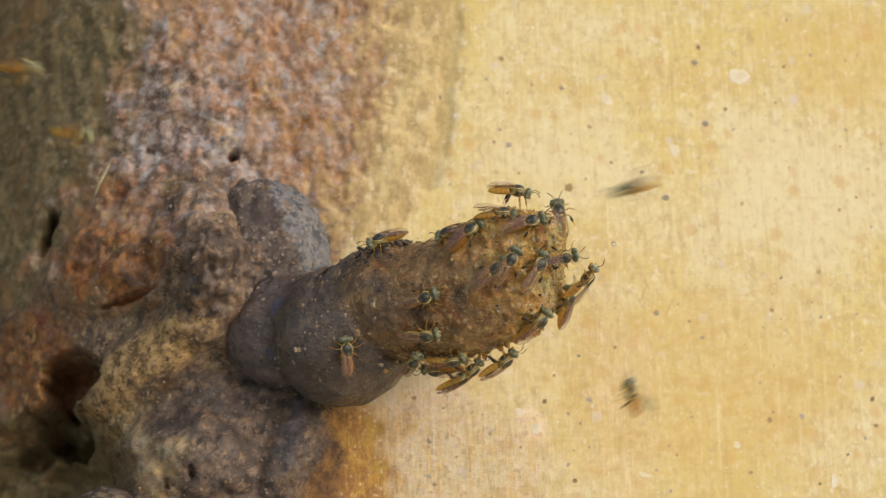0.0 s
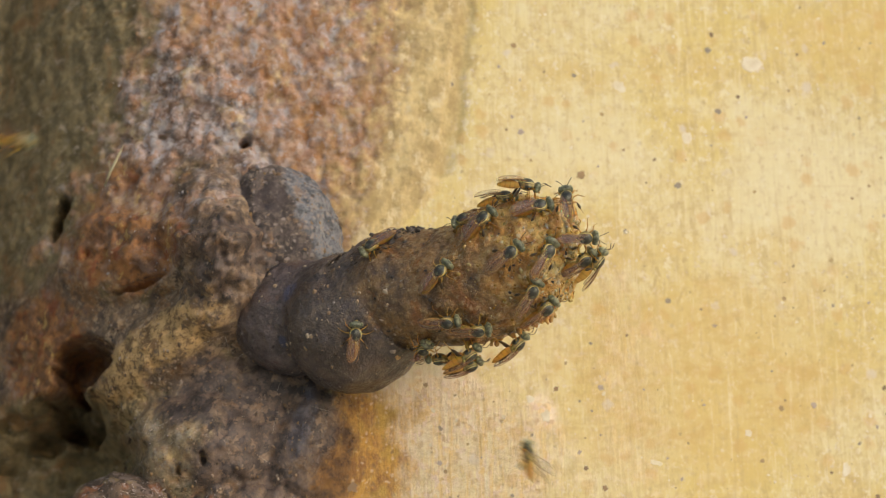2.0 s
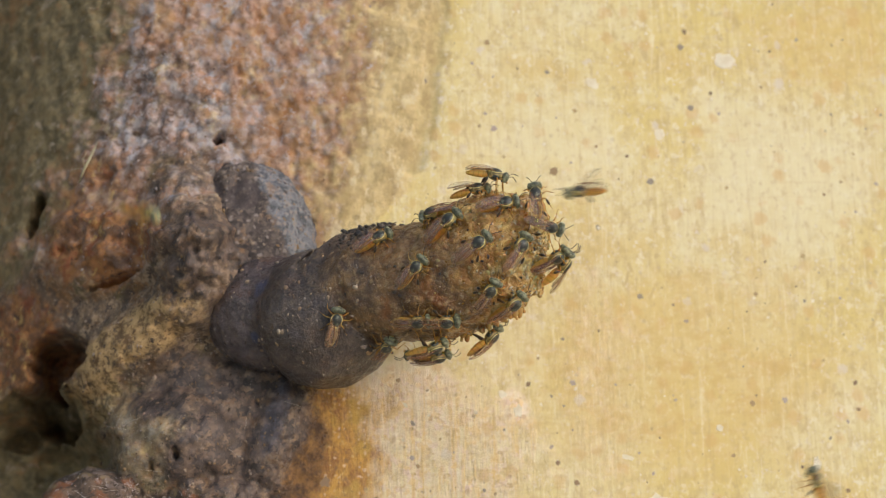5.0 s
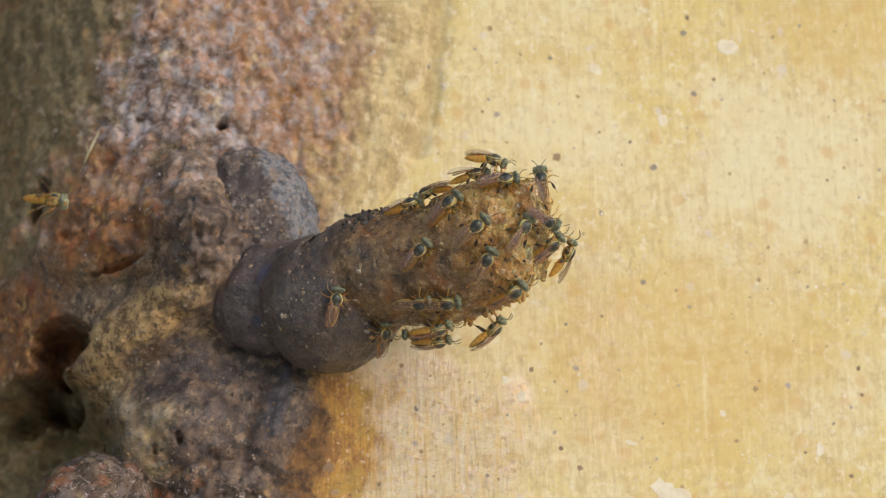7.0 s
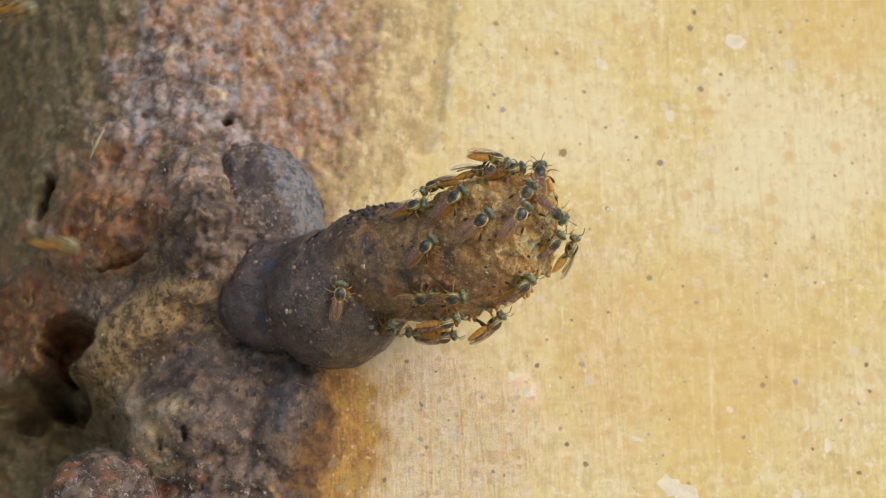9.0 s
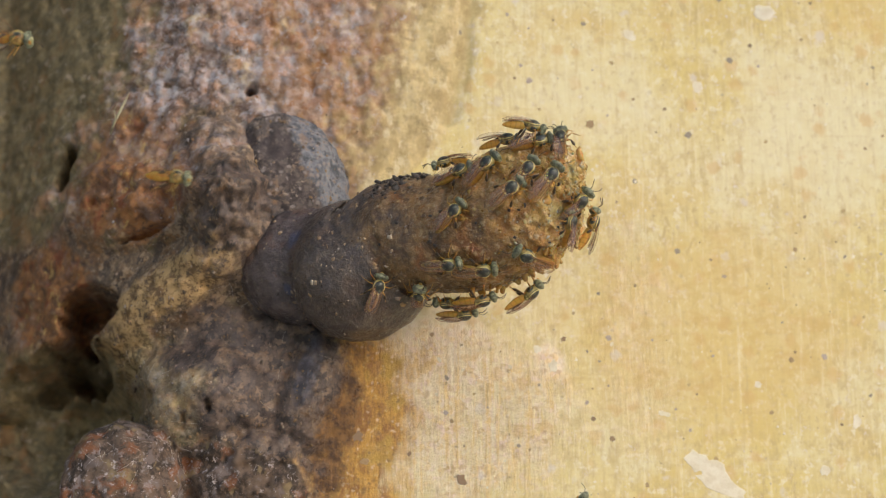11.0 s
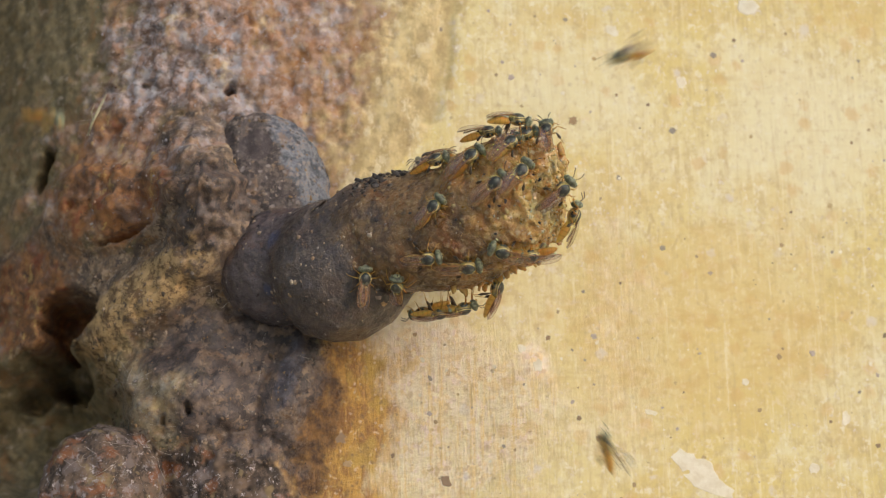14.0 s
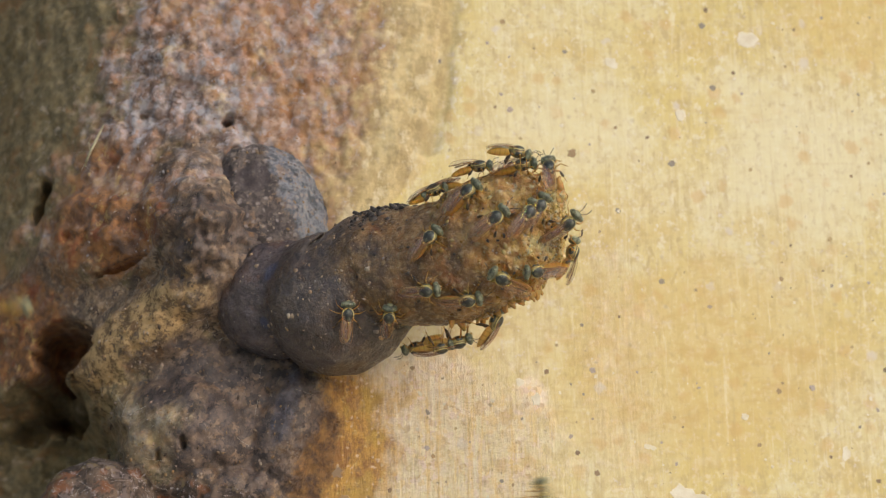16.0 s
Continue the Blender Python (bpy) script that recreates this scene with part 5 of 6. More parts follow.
# Seconds, place in millimetres, turn in degrees.
BEES = {
    "guard_1": [
        (0, 5.06, -20.83, 4.50, 27, 9, -2), (0.5, 4.92, -20.93, 4.39, 27, 10, -1), (1, 4.69, -21.47, 3.92, 27, 10, 0),
        (1.5, 4.64, -21.66, 3.77, 26, 11, 0), (2, 4.51, -21.93, 3.54, 27, 9, 0), (2.5, 4.48, -22.01, 3.42, 27, 9, -0),
        (3, 4.27, -21.95, 3.46, 26, 11, 1), (3.5, 4.12, -21.78, 3.51, 26, 12, 2), (4, 4.01, -21.58, 3.76, 31, 13, 4),
        (4.5, 4.33, -21.66, 3.70, 29, 11, 2), (5, 4.66, -20.83, 4.44, 26, 12, -0), (7.5, 4.13, -21.09, 4.11, 29, 13, 2),
        (8, 4.06, -21.28, 3.96, 26, 14, 2), (8.5, 4.02, -21.57, 3.76, 31, 13, 5), (9, 3.99, -21.59, 3.70, 32, 12, 5),
        (11.5, 4.69, -21.30, 4.11, 27, 11, 2), (12, 4.83, -20.70, 4.52, 27, 11, 1), (12.5, 5.23, -21.08, 4.35, 21, 8, -2),
        (13, 5.15, -21.59, 3.98, 26, 6, -2), (13.5, 4.77, -21.56, 3.90, 26, 8, -0), (14, 5.03, -21.49, 4.01, 26, 6, -2),
        (14.5, 5.19, -21.23, 4.24, 21, 8, -2), (15, 4.95, -21.46, 4.00, 27, 8, -1), (15.5, 5.03, -21.12, 4.28, 21, 9, -2),
        (16, 5.20, -21.12, 4.30, 21, 9, -2),
    ],
    "guard_2": [
        (0, 3.59, -21.14, 2.32, 31, -0, 1), (1.5, 2.50, -19.84, 2.90, 29, -8, -8), (2.5, 3.00, -20.31, 2.82, 35, -9, -7),
        (3.5, 2.89, -20.01, 2.99, 29, -7, -7), (5, 3.16, -19.71, 3.34, 33, -8, -7), (7.5, 2.78, -19.61, 3.18, 34, -9, -8),
        (8, 2.81, -19.74, 3.12, 33, -9, -7), (8.5, 2.81, -19.69, 3.17, 34, -9, -7), (9, 2.77, -19.84, 3.01, 28, -7, -7),
        (11.5, 2.57, -18.95, 3.44, 33, -9, -7), (12, 2.63, -18.67, 3.61, 27, -7, -7), (12.5, 2.79, -19.24, 3.39, 28, -8, -7),
        (13, 2.83, -19.19, 3.44, 31, -9, -7), (13.5, 2.69, -19.09, 3.43, 33, -9, -7), (14, 2.77, -18.46, 3.74, 33, -8, -7),
        (14.5, 3.07, -17.69, 4.58, 31, -7, -7), (15, 2.61, -17.48, 4.30, 34, -9, -7), (16, 2.24, -17.27, 4.03, 34, -9, -7),
    ],
    "guard_3": [
        (0, 6.01, -22.56, 1.26, 72, -18, -8), (1.5, 5.57, -22.11, 1.73, 62, -16, -4), (2.5, 5.56, -22.39, 1.28, 66, -15, -1),
        (7.5, 5.18, -21.23, 2.62, 56, -12, -3), (8, 5.52, -20.90, 3.02, 46, -13, -1), (8.5, 5.52, -20.88, 3.04, 46, -13, -1),
        (9, 5.46, -21.06, 2.88, 48, -14, -2), (12.5, 5.24, -21.23, 2.66, 55, -14, -3), (14.5, 5.85, -21.18, 2.90, 49, -17, -4),
        (16, 5.70, -20.65, 3.27, 44, -14, -2),
    ],
    "guard_4": [
        (0, 8.41, -22.86, 2.15, -17, -68, 101), (0.5, 8.51, -22.98, 1.98, -15, -74, 99), (1, 8.58, -23.02, 1.89, -14, -76, 99),
        (1.5, 8.54, -23.09, 1.68, -18, -76, 104), (2, 7.94, -22.80, 2.14, -16, -70, 93), (2.5, 7.94, -23.00, 1.75, -20, -73, 98),
        (3, 7.55, -22.35, 2.66, -20, -60, 89), (3.5, 7.35, -22.19, 2.61, -17, -60, 86), (4, 7.47, -22.38, 2.53, -19, -61, 88),
        (4.5, 7.89, -22.78, 2.16, -17, -69, 93), (7.5, 8.21, -22.91, 2.05, -20, -71, 98), (8, 8.17, -22.96, 1.88, -19, -74, 98),
        (8.5, 8.11, -22.89, 2.08, -19, -71, 96), (9, 7.79, -22.77, 2.14, -19, -69, 93), (11.5, 7.05, -21.84, 2.86, -19, -57, 86),
        (12, 7.96, -22.61, 2.51, -18, -63, 95), (12.5, 8.28, -22.89, 2.06, -17, -71, 99), (13, 7.53, -22.41, 2.50, -19, -61, 90),
        (13.5, 7.04, -21.75, 2.99, -19, -54, 86), (14, 7.53, -22.06, 2.90, -16, -59, 85), (14.5, 7.82, -22.33, 2.76, -16, -62, 89),
        (15, 7.53, -22.06, 2.91, -17, -59, 85), (15.5, 7.22, -22.13, 2.67, -18, -58, 86), (16, 7.76, -22.48, 2.52, -17, -63, 91),
    ],
    "guard_5": [
        (0, -1.16, -18.04, 1.14, -57, 7, 142), (0.5, -0.93, -18.11, 1.28, -57, 8, 142), (1, -1.10, -17.90, 1.29, -56, 8, 143),
        (1.5, -1.32, -18.29, 0.76, -60, 4, 143), (2, -0.86, -18.51, 1.09, -64, 6, 144), (2.5, -0.74, -18.64, 1.05, -64, 6, 143),
        (3, -0.70, -18.54, 1.18, -62, 7, 142), (3.5, -0.01, -19.50, 1.12, -64, 5, 141), (4, -0.53, -18.55, 1.38, -57, 8, 141),
        (4.5, -0.79, -18.00, 1.52, -58, 10, 143), (5, -0.99, -17.84, 1.44, -58, 9, 145), (7.5, -1.57, -15.58, 2.57, -34, 18, 157),
        (8, -1.30, -15.78, 2.64, -33, 19, 158), (8.5, -1.09, -15.91, 2.65, -34, 18, 158), (9, -1.34, -15.69, 2.54, -34, 17, 159),
        (11.5, -2.92, -13.94, 2.31, -26, 7, 165), (12, -3.08, -13.81, 2.28, -26, 4, 166), (12.5, -3.25, -13.75, 2.33, -27, 4, 166),
        (13, -3.39, -13.68, 2.40, -28, 4, 165), (13.5, -2.79, -14.18, 2.47, -29, 11, 164), (14, -2.34, -14.42, 2.39, -30, 11, 164),
        (14.5, -2.04, -14.64, 2.41, -30, 14, 163), (15, -2.09, -15.28, 2.30, -31, 16, 163), (15.5, -1.96, -15.27, 2.29, -32, 19, 158),
        (16, -1.80, -15.43, 2.27, -36, 19, 158),
    ],
    "guard_6": [
        (0, -7.12, -13.75, 1.46, -49, 17, 174), (0.5, -7.32, -13.70, 1.40, -50, 18, 173), (1, -7.48, -13.68, 1.00, -55, 20, 172),
        (1.5, -8.92, -13.53, -0.25, -63, 30, 164), (2.5, -9.07, -13.60, -0.53, -63, 37, 168), (3, -9.11, -14.53, -2.36, 122, 111, -1),
        (3.5, -7.71, -15.80, -3.16, 51, 80, -68), (4, -7.04, -15.95, -2.24, 77, 18, -32), (4.5, -6.28, -15.83, -0.93, 67, -26, -16),
        (5, -5.65, -15.81, -0.39, 57, -29, -8), (7.5, -2.80, -15.37, 1.53, 35, -14, -15), (8, -3.13, -16.72, 0.51, 52, -13, -22),
        (8.5, -3.16, -16.94, 0.33, 53, -13, -24), (9, -3.18, -16.97, 0.32, 56, -14, -24), (11.5, -1.40, -17.97, 0.99, 53, -24, -22),
        (12, -2.28, -15.84, 1.61, 39, -23, -16), (12.5, -1.77, -17.17, 1.23, 48, -23, -17), (13, -1.72, -17.23, 1.26, 48, -23, -17),
        (13.5, -1.83, -16.63, 1.53, 41, -22, -17), (14, -1.79, -16.22, 1.75, 41, -21, -16), (14.5, -1.90, -14.71, 2.40, 31, -24, -14),
        (15, -1.93, -15.34, 2.28, 31, -26, -15), (15.5, -1.81, -15.42, 2.25, 33, -24, -14), (16, -1.65, -15.50, 2.25, 30, -22, -14),
    ],
    "guard_7": [
        (0, 0.79, -20.41, 0.95, 58, -41, -13), (0.5, 0.77, -20.39, 0.95, 56, -41, -12), (1, 0.76, -20.63, 0.60, 67, -43, -17),
        (1.5, 0.83, -20.66, 0.63, 66, -43, -16), (2, 0.70, -20.50, 0.72, 66, -44, -19), (2.5, 0.68, -20.53, 0.61, 66, -44, -18),
        (3, 0.60, -20.60, 0.41, 62, -43, -17), (3.5, 0.67, -20.90, 0.08, 73, -44, -21), (4, 0.20, -20.30, 0.27, 62, -43, -18),
        (4.5, 0.04, -20.33, -0.04, 72, -45, -23), (5, 0.38, -20.49, 0.20, 63, -43, -18), (7.5, 0.17, -20.16, 0.42, 66, -44, -19),
        (8, 0.22, -20.20, 0.49, 67, -45, -20), (8.5, 0.21, -20.20, 0.51, 67, -45, -20), (9, 0.28, -20.29, 0.38, 68, -45, -21),
        (11.5, 0.59, -20.45, 0.78, 63, -44, -17), (12, 0.56, -20.39, 0.81, 63, -44, -17), (12.5, 0.69, -20.60, 0.61, 65, -44, -17),
        (13, 0.79, -20.67, 0.63, 65, -44, -15), (13.5, 0.72, -20.69, 0.53, 67, -44, -17), (14, 0.96, -20.65, 0.90, 63, -41, -12),
        (14.5, 0.75, -20.61, 0.75, 65, -43, -15), (15, 0.79, -20.72, 0.62, 66, -43, -16), (15.5, 0.94, -20.58, 1.02, 59, -40, -11),
        (16, 0.78, -20.58, 0.81, 64, -43, -15),
    ],
    "guard_8": [
        (0, 2.68, -22.32, -3.04, 96, -37, -21), (0.5, 2.72, -22.37, -2.88, 96, -37, -20), (1, 2.74, -22.39, -2.94, 96, -37, -20),
        (1.5, 2.74, -22.38, -2.82, 96, -37, -20), (2, 2.76, -22.38, -2.77, 100, -37, -23), (2.5, 2.83, -22.43, -2.72, 101, -37, -23),
        (3, 2.83, -22.41, -2.66, 101, -37, -20), (3.5, 2.77, -22.42, -2.54, 100, -38, -22), (4, 2.75, -22.44, -2.40, 92, -37, -18),
        (4.5, 2.79, -22.43, -2.29, 91, -38, -18), (5, 2.76, -22.42, -2.28, 91, -38, -19), (7.5, 2.30, -22.26, -2.21, 96, -38, -23),
        (8, 2.42, -22.33, -2.13, 96, -38, -21), (8.5, 2.36, -22.28, -2.18, 96, -38, -21), (9, 2.35, -22.28, -2.15, 95, -38, -21),
        (11.5, 2.58, -22.39, -1.95, 95, -38, -21), (12, 2.79, -22.44, -2.18, 90, -38, -18), (12.5, 2.87, -22.47, -2.19, 92, -38, -19),
        (13, 2.81, -22.45, -2.07, 94, -38, -20), (13.5, 2.81, -22.44, -1.98, 97, -38, -21), (14, 2.72, -22.44, -1.97, 96, -38, -21),
        (14.5, 2.75, -22.41, -1.94, 97, -38, -21), (15, 2.72, -22.44, -2.05, 96, -38, -19), (15.5, 2.99, -22.50, -1.94, 97, -38, -21),
        (16, 2.90, -22.50, -1.99, 95, -38, -19),
    ],
    "guard_9": [
        (0, 6.47, -22.57, -2.70, 117, -58, 3), (0.5, 6.61, -22.36, -3.27, 128, -61, -2), (1, 6.20, -22.41, -3.81, 122, -64, -2),
        (1.5, 6.26, -22.63, -3.11, 113, -62, 4), (2, 6.04, -22.80, -2.77, 111, -60, 3), (2.5, 6.46, -22.52, -2.81, 125, -59, -1),
        (3, 6.13, -22.68, -2.88, 117, -59, -1), (3.5, 6.31, -22.60, -2.89, 122, -60, -1), (4, 6.29, -22.62, -2.76, 119, -59, -0),
        (4.5, 6.14, -22.80, -2.61, 108, -58, 2), (5, 6.55, -22.63, -2.56, 119, -58, -1), (7.5, 6.45, -22.74, -2.22, 111, -57, 6),
        (8, 6.25, -22.84, -1.99, 108, -56, 3), (8.5, 5.94, -22.93, -1.83, 106, -55, -1), (9, 5.75, -23.01, -1.75, 103, -54, -1),
        (11.5, 5.97, -23.02, -0.75, 91, -53, -1), (12, 6.11, -23.04, -0.67, 89, -52, 4), (12.5, 6.43, -22.96, -0.65, 92, -52, 1),
        (13, 5.87, -22.98, -1.40, 95, -54, 2), (13.5, 5.49, -23.00, -1.10, 86, -53, 5), (14, 4.95, -22.95, -1.02, 83, -50, 2),
        (14.5, 5.31, -22.97, -1.91, 97, -53, -4), (15, 5.60, -23.02, -2.10, 94, -56, 5), (15.5, 5.95, -22.91, -2.03, 100, -57, 5),
        (16, 5.71, -23.00, -1.64, 93, -54, 5),
    ],
    "guard_10": [
        (0, -3.34, -18.64, -4.94, 102, -15, -31), (0.5, -3.36, -18.66, -4.95, 102, -26, -33), (1, -3.24, -18.81, -4.70, 102, -36, -35),
        (1.5, -3.08, -18.87, -4.17, 99, -47, -34), (2, -3.14, -18.82, -3.82, 86, -46, -26), (2.5, -3.16, -18.84, -4.00, 96, -47, -31),
        (3, -2.78, -19.05, -3.91, 96, -46, -30), (3.5, -2.54, -19.21, -3.89, 97, -46, -30), (4, -2.54, -19.22, -3.90, 97, -46, -30),
        (4.5, -2.53, -19.24, -3.91, 97, -45, -30), (5, -2.57, -19.19, -3.89, 97, -45, -30), (7.5, -2.43, -19.28, -3.82, 97, -44, -31),
        (8, -2.31, -19.35, -3.78, 96, -43, -30), (8.5, -2.32, -19.35, -3.74, 96, -43, -30), (9, -2.39, -19.30, -3.92, 97, -43, -31),
        (11.5, -2.33, -19.40, -3.35, 92, -45, -28), (12, -2.36, -19.36, -3.39, 92, -46, -28), (12.5, -2.42, -19.33, -3.38, 92, -46, -28),
        (13, -2.37, -19.31, -3.33, 92, -46, -27), (13.5, -2.46, -19.29, -3.40, 92, -46, -28), (14, -2.40, -19.32, -3.33, 92, -46, -28),
        (14.5, -2.45, -19.27, -3.26, 91, -47, -28), (15, -2.60, -19.21, -3.20, 90, -47, -28), (15.5, -2.60, -19.14, -2.88, 84, -47, -23),
        (16, -2.54, -19.23, -3.02, 81, -47, -22),
    ],
    "guard_11": [
        (0, -0.44, -14.30, -10.16, 158, -7, -24), (0.5, -0.48, -15.61, -9.79, 148, -1, -18), (1, 0.35, -16.81, -9.32, 140, -0, -5),
        (1.5, 0.44, -16.81, -9.34, 141, 0, -5), (2, 0.33, -17.31, -9.00, 137, -0, -6), (2.5, 0.40, -17.32, -9.00, 136, -0, -6),
        (3, 0.52, -17.57, -8.84, 137, 1, -7), (3.5, 0.44, -17.81, -8.61, 135, 1, -8), (4, 0.52, -17.63, -8.77, 136, -0, -7),
        (4.5, 0.48, -17.56, -8.84, 136, 0, -7), (5, 0.26, -17.70, -8.68, 135, 0, -8), (7.5, -0.02, -17.99, -8.40, 131, 0, -11),
        (8, -0.05, -18.10, -8.28, 130, 0, -11), (8.5, 0.10, -18.02, -8.40, 132, 0, -11), (9, 0.10, -18.01, -8.40, 132, 0, -11),
        (11.5, 0.40, -17.87, -8.58, 135, -2, -11), (12, 0.26, -17.96, -8.48, 132, -2, -11), (12.5, 0.34, -17.96, -8.54, 133, -2, -11),
        (13, 0.40, -17.82, -8.67, 134, -3, -11), (13.5, 0.55, -17.71, -8.75, 136, -4, -10), (14, 0.67, -18.01, -8.56, 135, -3, -11),
        (14.5, 0.81, -17.88, -8.64, 136, -4, -11), (15, 0.81, -17.95, -8.60, 135, -4, -11), (15.5, 1.08, -18.01, -8.58, 136, -4, -11),
        (16, 0.82, -18.15, -8.42, 133, -3, -14),
    ],
    "guard_12": [
        (0, -3.17, -16.97, -8.18, 126, 1, -22), (1.5, -2.78, -17.17, -8.10, 126, 1, -21), (2.5, -2.22, -17.26, -8.38, 129, 2, -22),
        (3.5, -3.29, -17.33, -7.55, 121, 0, -23), (5, -2.27, -16.96, -8.58, 131, 2, -21), (7.5, -2.48, -17.20, -8.27, 128, 2, -22),
        (8, -2.51, -17.26, -8.14, 130, 1, -21), (8.5, -2.60, -17.18, -8.18, 129, 1, -22), (9, -2.67, -17.00, -8.31, 127, 2, -21),
        (11.5, -2.76, -17.43, -7.87, 124, 1, -23), (12, -2.95, -17.36, -7.81, 123, 1, -22), (12.5, -2.94, -17.43, -7.74, 122, -0, -22),
        (13, -2.97, -17.51, -7.59, 121, 2, -24), (13.5, -3.00, -17.56, -7.54, 121, 1, -24), (14, -2.82, -17.57, -7.66, 125, -0, -22),
        (14.5, -2.85, -17.56, -7.62, 123, 0, -23), (15, -2.85, -17.59, -7.59, 121, 1, -23), (15.5, -2.87, -17.66, -7.50, 121, 1, -23),
        (16, -2.81, -17.75, -7.48, 120, 0, -23),
    ],
    "guard_13": [
        (0, -4.06, -13.17, -10.07, 161, -22, -71), (0.5, -4.37, -13.33, -9.95, 158, -24, -72), (1, -4.40, -13.09, -9.98, 158, -24, -72),
        (1.5, -4.30, -12.93, -10.06, 164, -19, -74), (2, -4.19, -12.78, -10.13, 165, -18, -75), (2.5, -4.12, -12.59, -10.16, 163, -20, -74),
        (3, -4.11, -12.70, -10.16, 163, -20, -75), (3.5, -4.19, -12.78, -10.14, 166, -18, -77), (4, -4.16, -12.41, -10.20, 162, -20, -75),
        (4.5, -4.55, -12.08, -10.20, 165, -27, -62), (5, -4.85, -12.05, -10.22, 166, -22, -67), (7.5, -5.28, -10.94, -10.26, 15, -121, 104),
        (8, -4.96, -11.90, -10.23, 167, -22, -72), (8.5, -4.83, -11.85, -10.26, 172, -22, -72), (9, -5.15, -11.57, -10.25, 166, -9, -74),
        (11.5, -5.04, -13.19, -9.82, -12, -153, 84), (12, -4.99, -13.54, -9.66, -13, -144, 83), (12.5, -5.21, -13.49, -9.62, -11, -149, 81),
        (13, -5.21, -13.51, -9.60, -11, -148, 81), (13.5, -5.23, -13.32, -9.69, -16, -146, 84), (14, -5.41, -13.64, -9.48, -14, -148, 82),
        (14.5, -5.39, -13.53, -9.55, -13, -149, 81), (15, -5.40, -13.57, -9.52, -13, -148, 81), (15.5, -5.68, -13.92, -9.20, -15, -143, 80),
        (16, -5.92, -13.89, -9.15, -11, -139, 91),
    ],
    "guard_14": [
        (0, -10.27, -12.92, -8.84, 19, -110, 70), (0.5, -10.34, -12.89, -8.86, 12, -109, 77), (1, -10.53, -13.05, -8.62, 1, -107, 87),
        (1.5, -10.51, -12.98, -8.73, -7, -108, 95), (2, -10.60, -12.98, -8.73, -15, -109, 104), (2.5, -10.37, -12.96, -8.64, -22, -110, 111),
        (3, -9.72, -13.34, -7.69, -31, -109, 123), (3.5, -9.89, -13.40, -7.73, 136, -70, -49), (4, -9.79, -13.33, -7.74, 144, -69, -53),
        (4.5, -9.65, -13.31, -7.85, -32, -111, 125), (5, -9.63, -13.36, -7.83, -32, -111, 123), (7.5, -9.97, -13.50, -7.24, 141, -73, -53),
        (8, -9.92, -13.41, -7.11, 139, -75, -49), (8.5, -9.95, -13.52, -7.17, -37, -106, 125), (9, -10.02, -13.43, -7.30, -33, -107, 122),
        (11.5, -8.62, -12.72, -9.42, 149, -63, -47), (12, -8.54, -12.62, -9.42, -23, -116, 124), (12.5, -8.53, -12.65, -9.32, -21, -115, 120),
        (13, -8.43, -12.86, -9.09, -17, -116, 109), (13.5, -8.38, -12.89, -9.05, -13, -116, 104), (14, -8.30, -13.07, -8.71, -5, -107, 100),
        (14.5, -8.85, -13.05, -8.73, -0, -116, 92), (15, -9.57, -13.00, -8.92, -4, -109, 98), (15.5, -9.56, -12.93, -9.02, -5, -112, 96),
        (16, -9.64, -13.02, -8.83, -5, -108, 97),
    ],
    "guard_15": [
        (0, 0.62, -12.03, -11.53, 171, -30, -13), (0.5, 0.35, -12.49, -11.68, 171, -28, -12), (1, 0.35, -11.89, -11.59, 171, -25, -11),
        (1.5, 0.26, -11.95, -11.69, 170, -24, -11), (2, 0.31, -11.88, -11.60, 171, -22, -11), (2.5, -0.07, -11.92, -11.98, 170, -21, -10),
        (3, 0.21, -12.35, -11.95, 169, -18, -10), (3.5, 0.30, -11.94, -11.79, 170, -17, -9), (4, 0.77, -12.14, -11.44, 170, -13, -9),
        (4.5, 0.11, -12.33, -11.33, 169, -13, -8), (5, 0.12, -11.76, -11.21, 169, -11, -8), (7.5, -0.49, -11.87, -11.34, 170, -7, -7),
        (8, -0.84, -11.85, -11.40, 169, -6, -7), (8.5, -0.27, -11.51, -11.07, 175, -8, -7), (9, -0.14, -11.62, -11.20, 169, -5, -6),
        (11.5, -0.80, -11.73, -11.73, 169, -8, -7), (12, -0.65, -11.48, -11.56, 170, -8, -7), (12.5, -0.77, -11.15, -11.54, 170, -9, -7),
        (13, -0.46, -11.34, -11.53, 170, -10, -7), (13.5, -1.26, -11.57, -11.72, 169, -9, -7), (14, -1.37, -11.47, -11.68, 170, -9, -7),
        (14.5, -1.20, -11.65, -11.57, 169, -9, -7), (15, -0.73, -11.60, -11.66, 171, -11, -8), (15.5, -0.88, -11.78, -11.61, 171, -11, -8),
        (16, -1.04, -11.63, -11.73, 171, -11, -8),
    ],
    "guard_17": [
        (0, 4.47, -14.21, -10.20, 173, -36, -16), (0.5, 4.56, -14.28, -10.38, 171, -37, -15), (1, 4.41, -14.22, -10.20, 172, -39, -15),
        (1.5, 4.41, -14.26, -9.90, 173, -40, -16), (2, 4.46, -14.28, -9.88, 175, -42, -17), (2.5, 4.27, -14.25, -9.69, 174, -43, -17),
        (3, 4.35, -14.29, -9.70, 174, -45, -17), (3.5, 4.49, -14.38, -9.67, 174, -46, -18), (4, 4.55, -14.39, -9.63, 175, -46, -18),
        (4.5, 4.65, -14.44, -9.67, 174, -45, -17), (5, 4.86, -14.49, -9.62, 176, -44, -18), (7.5, 4.77, -14.27, -10.46, 174, -41, -16),
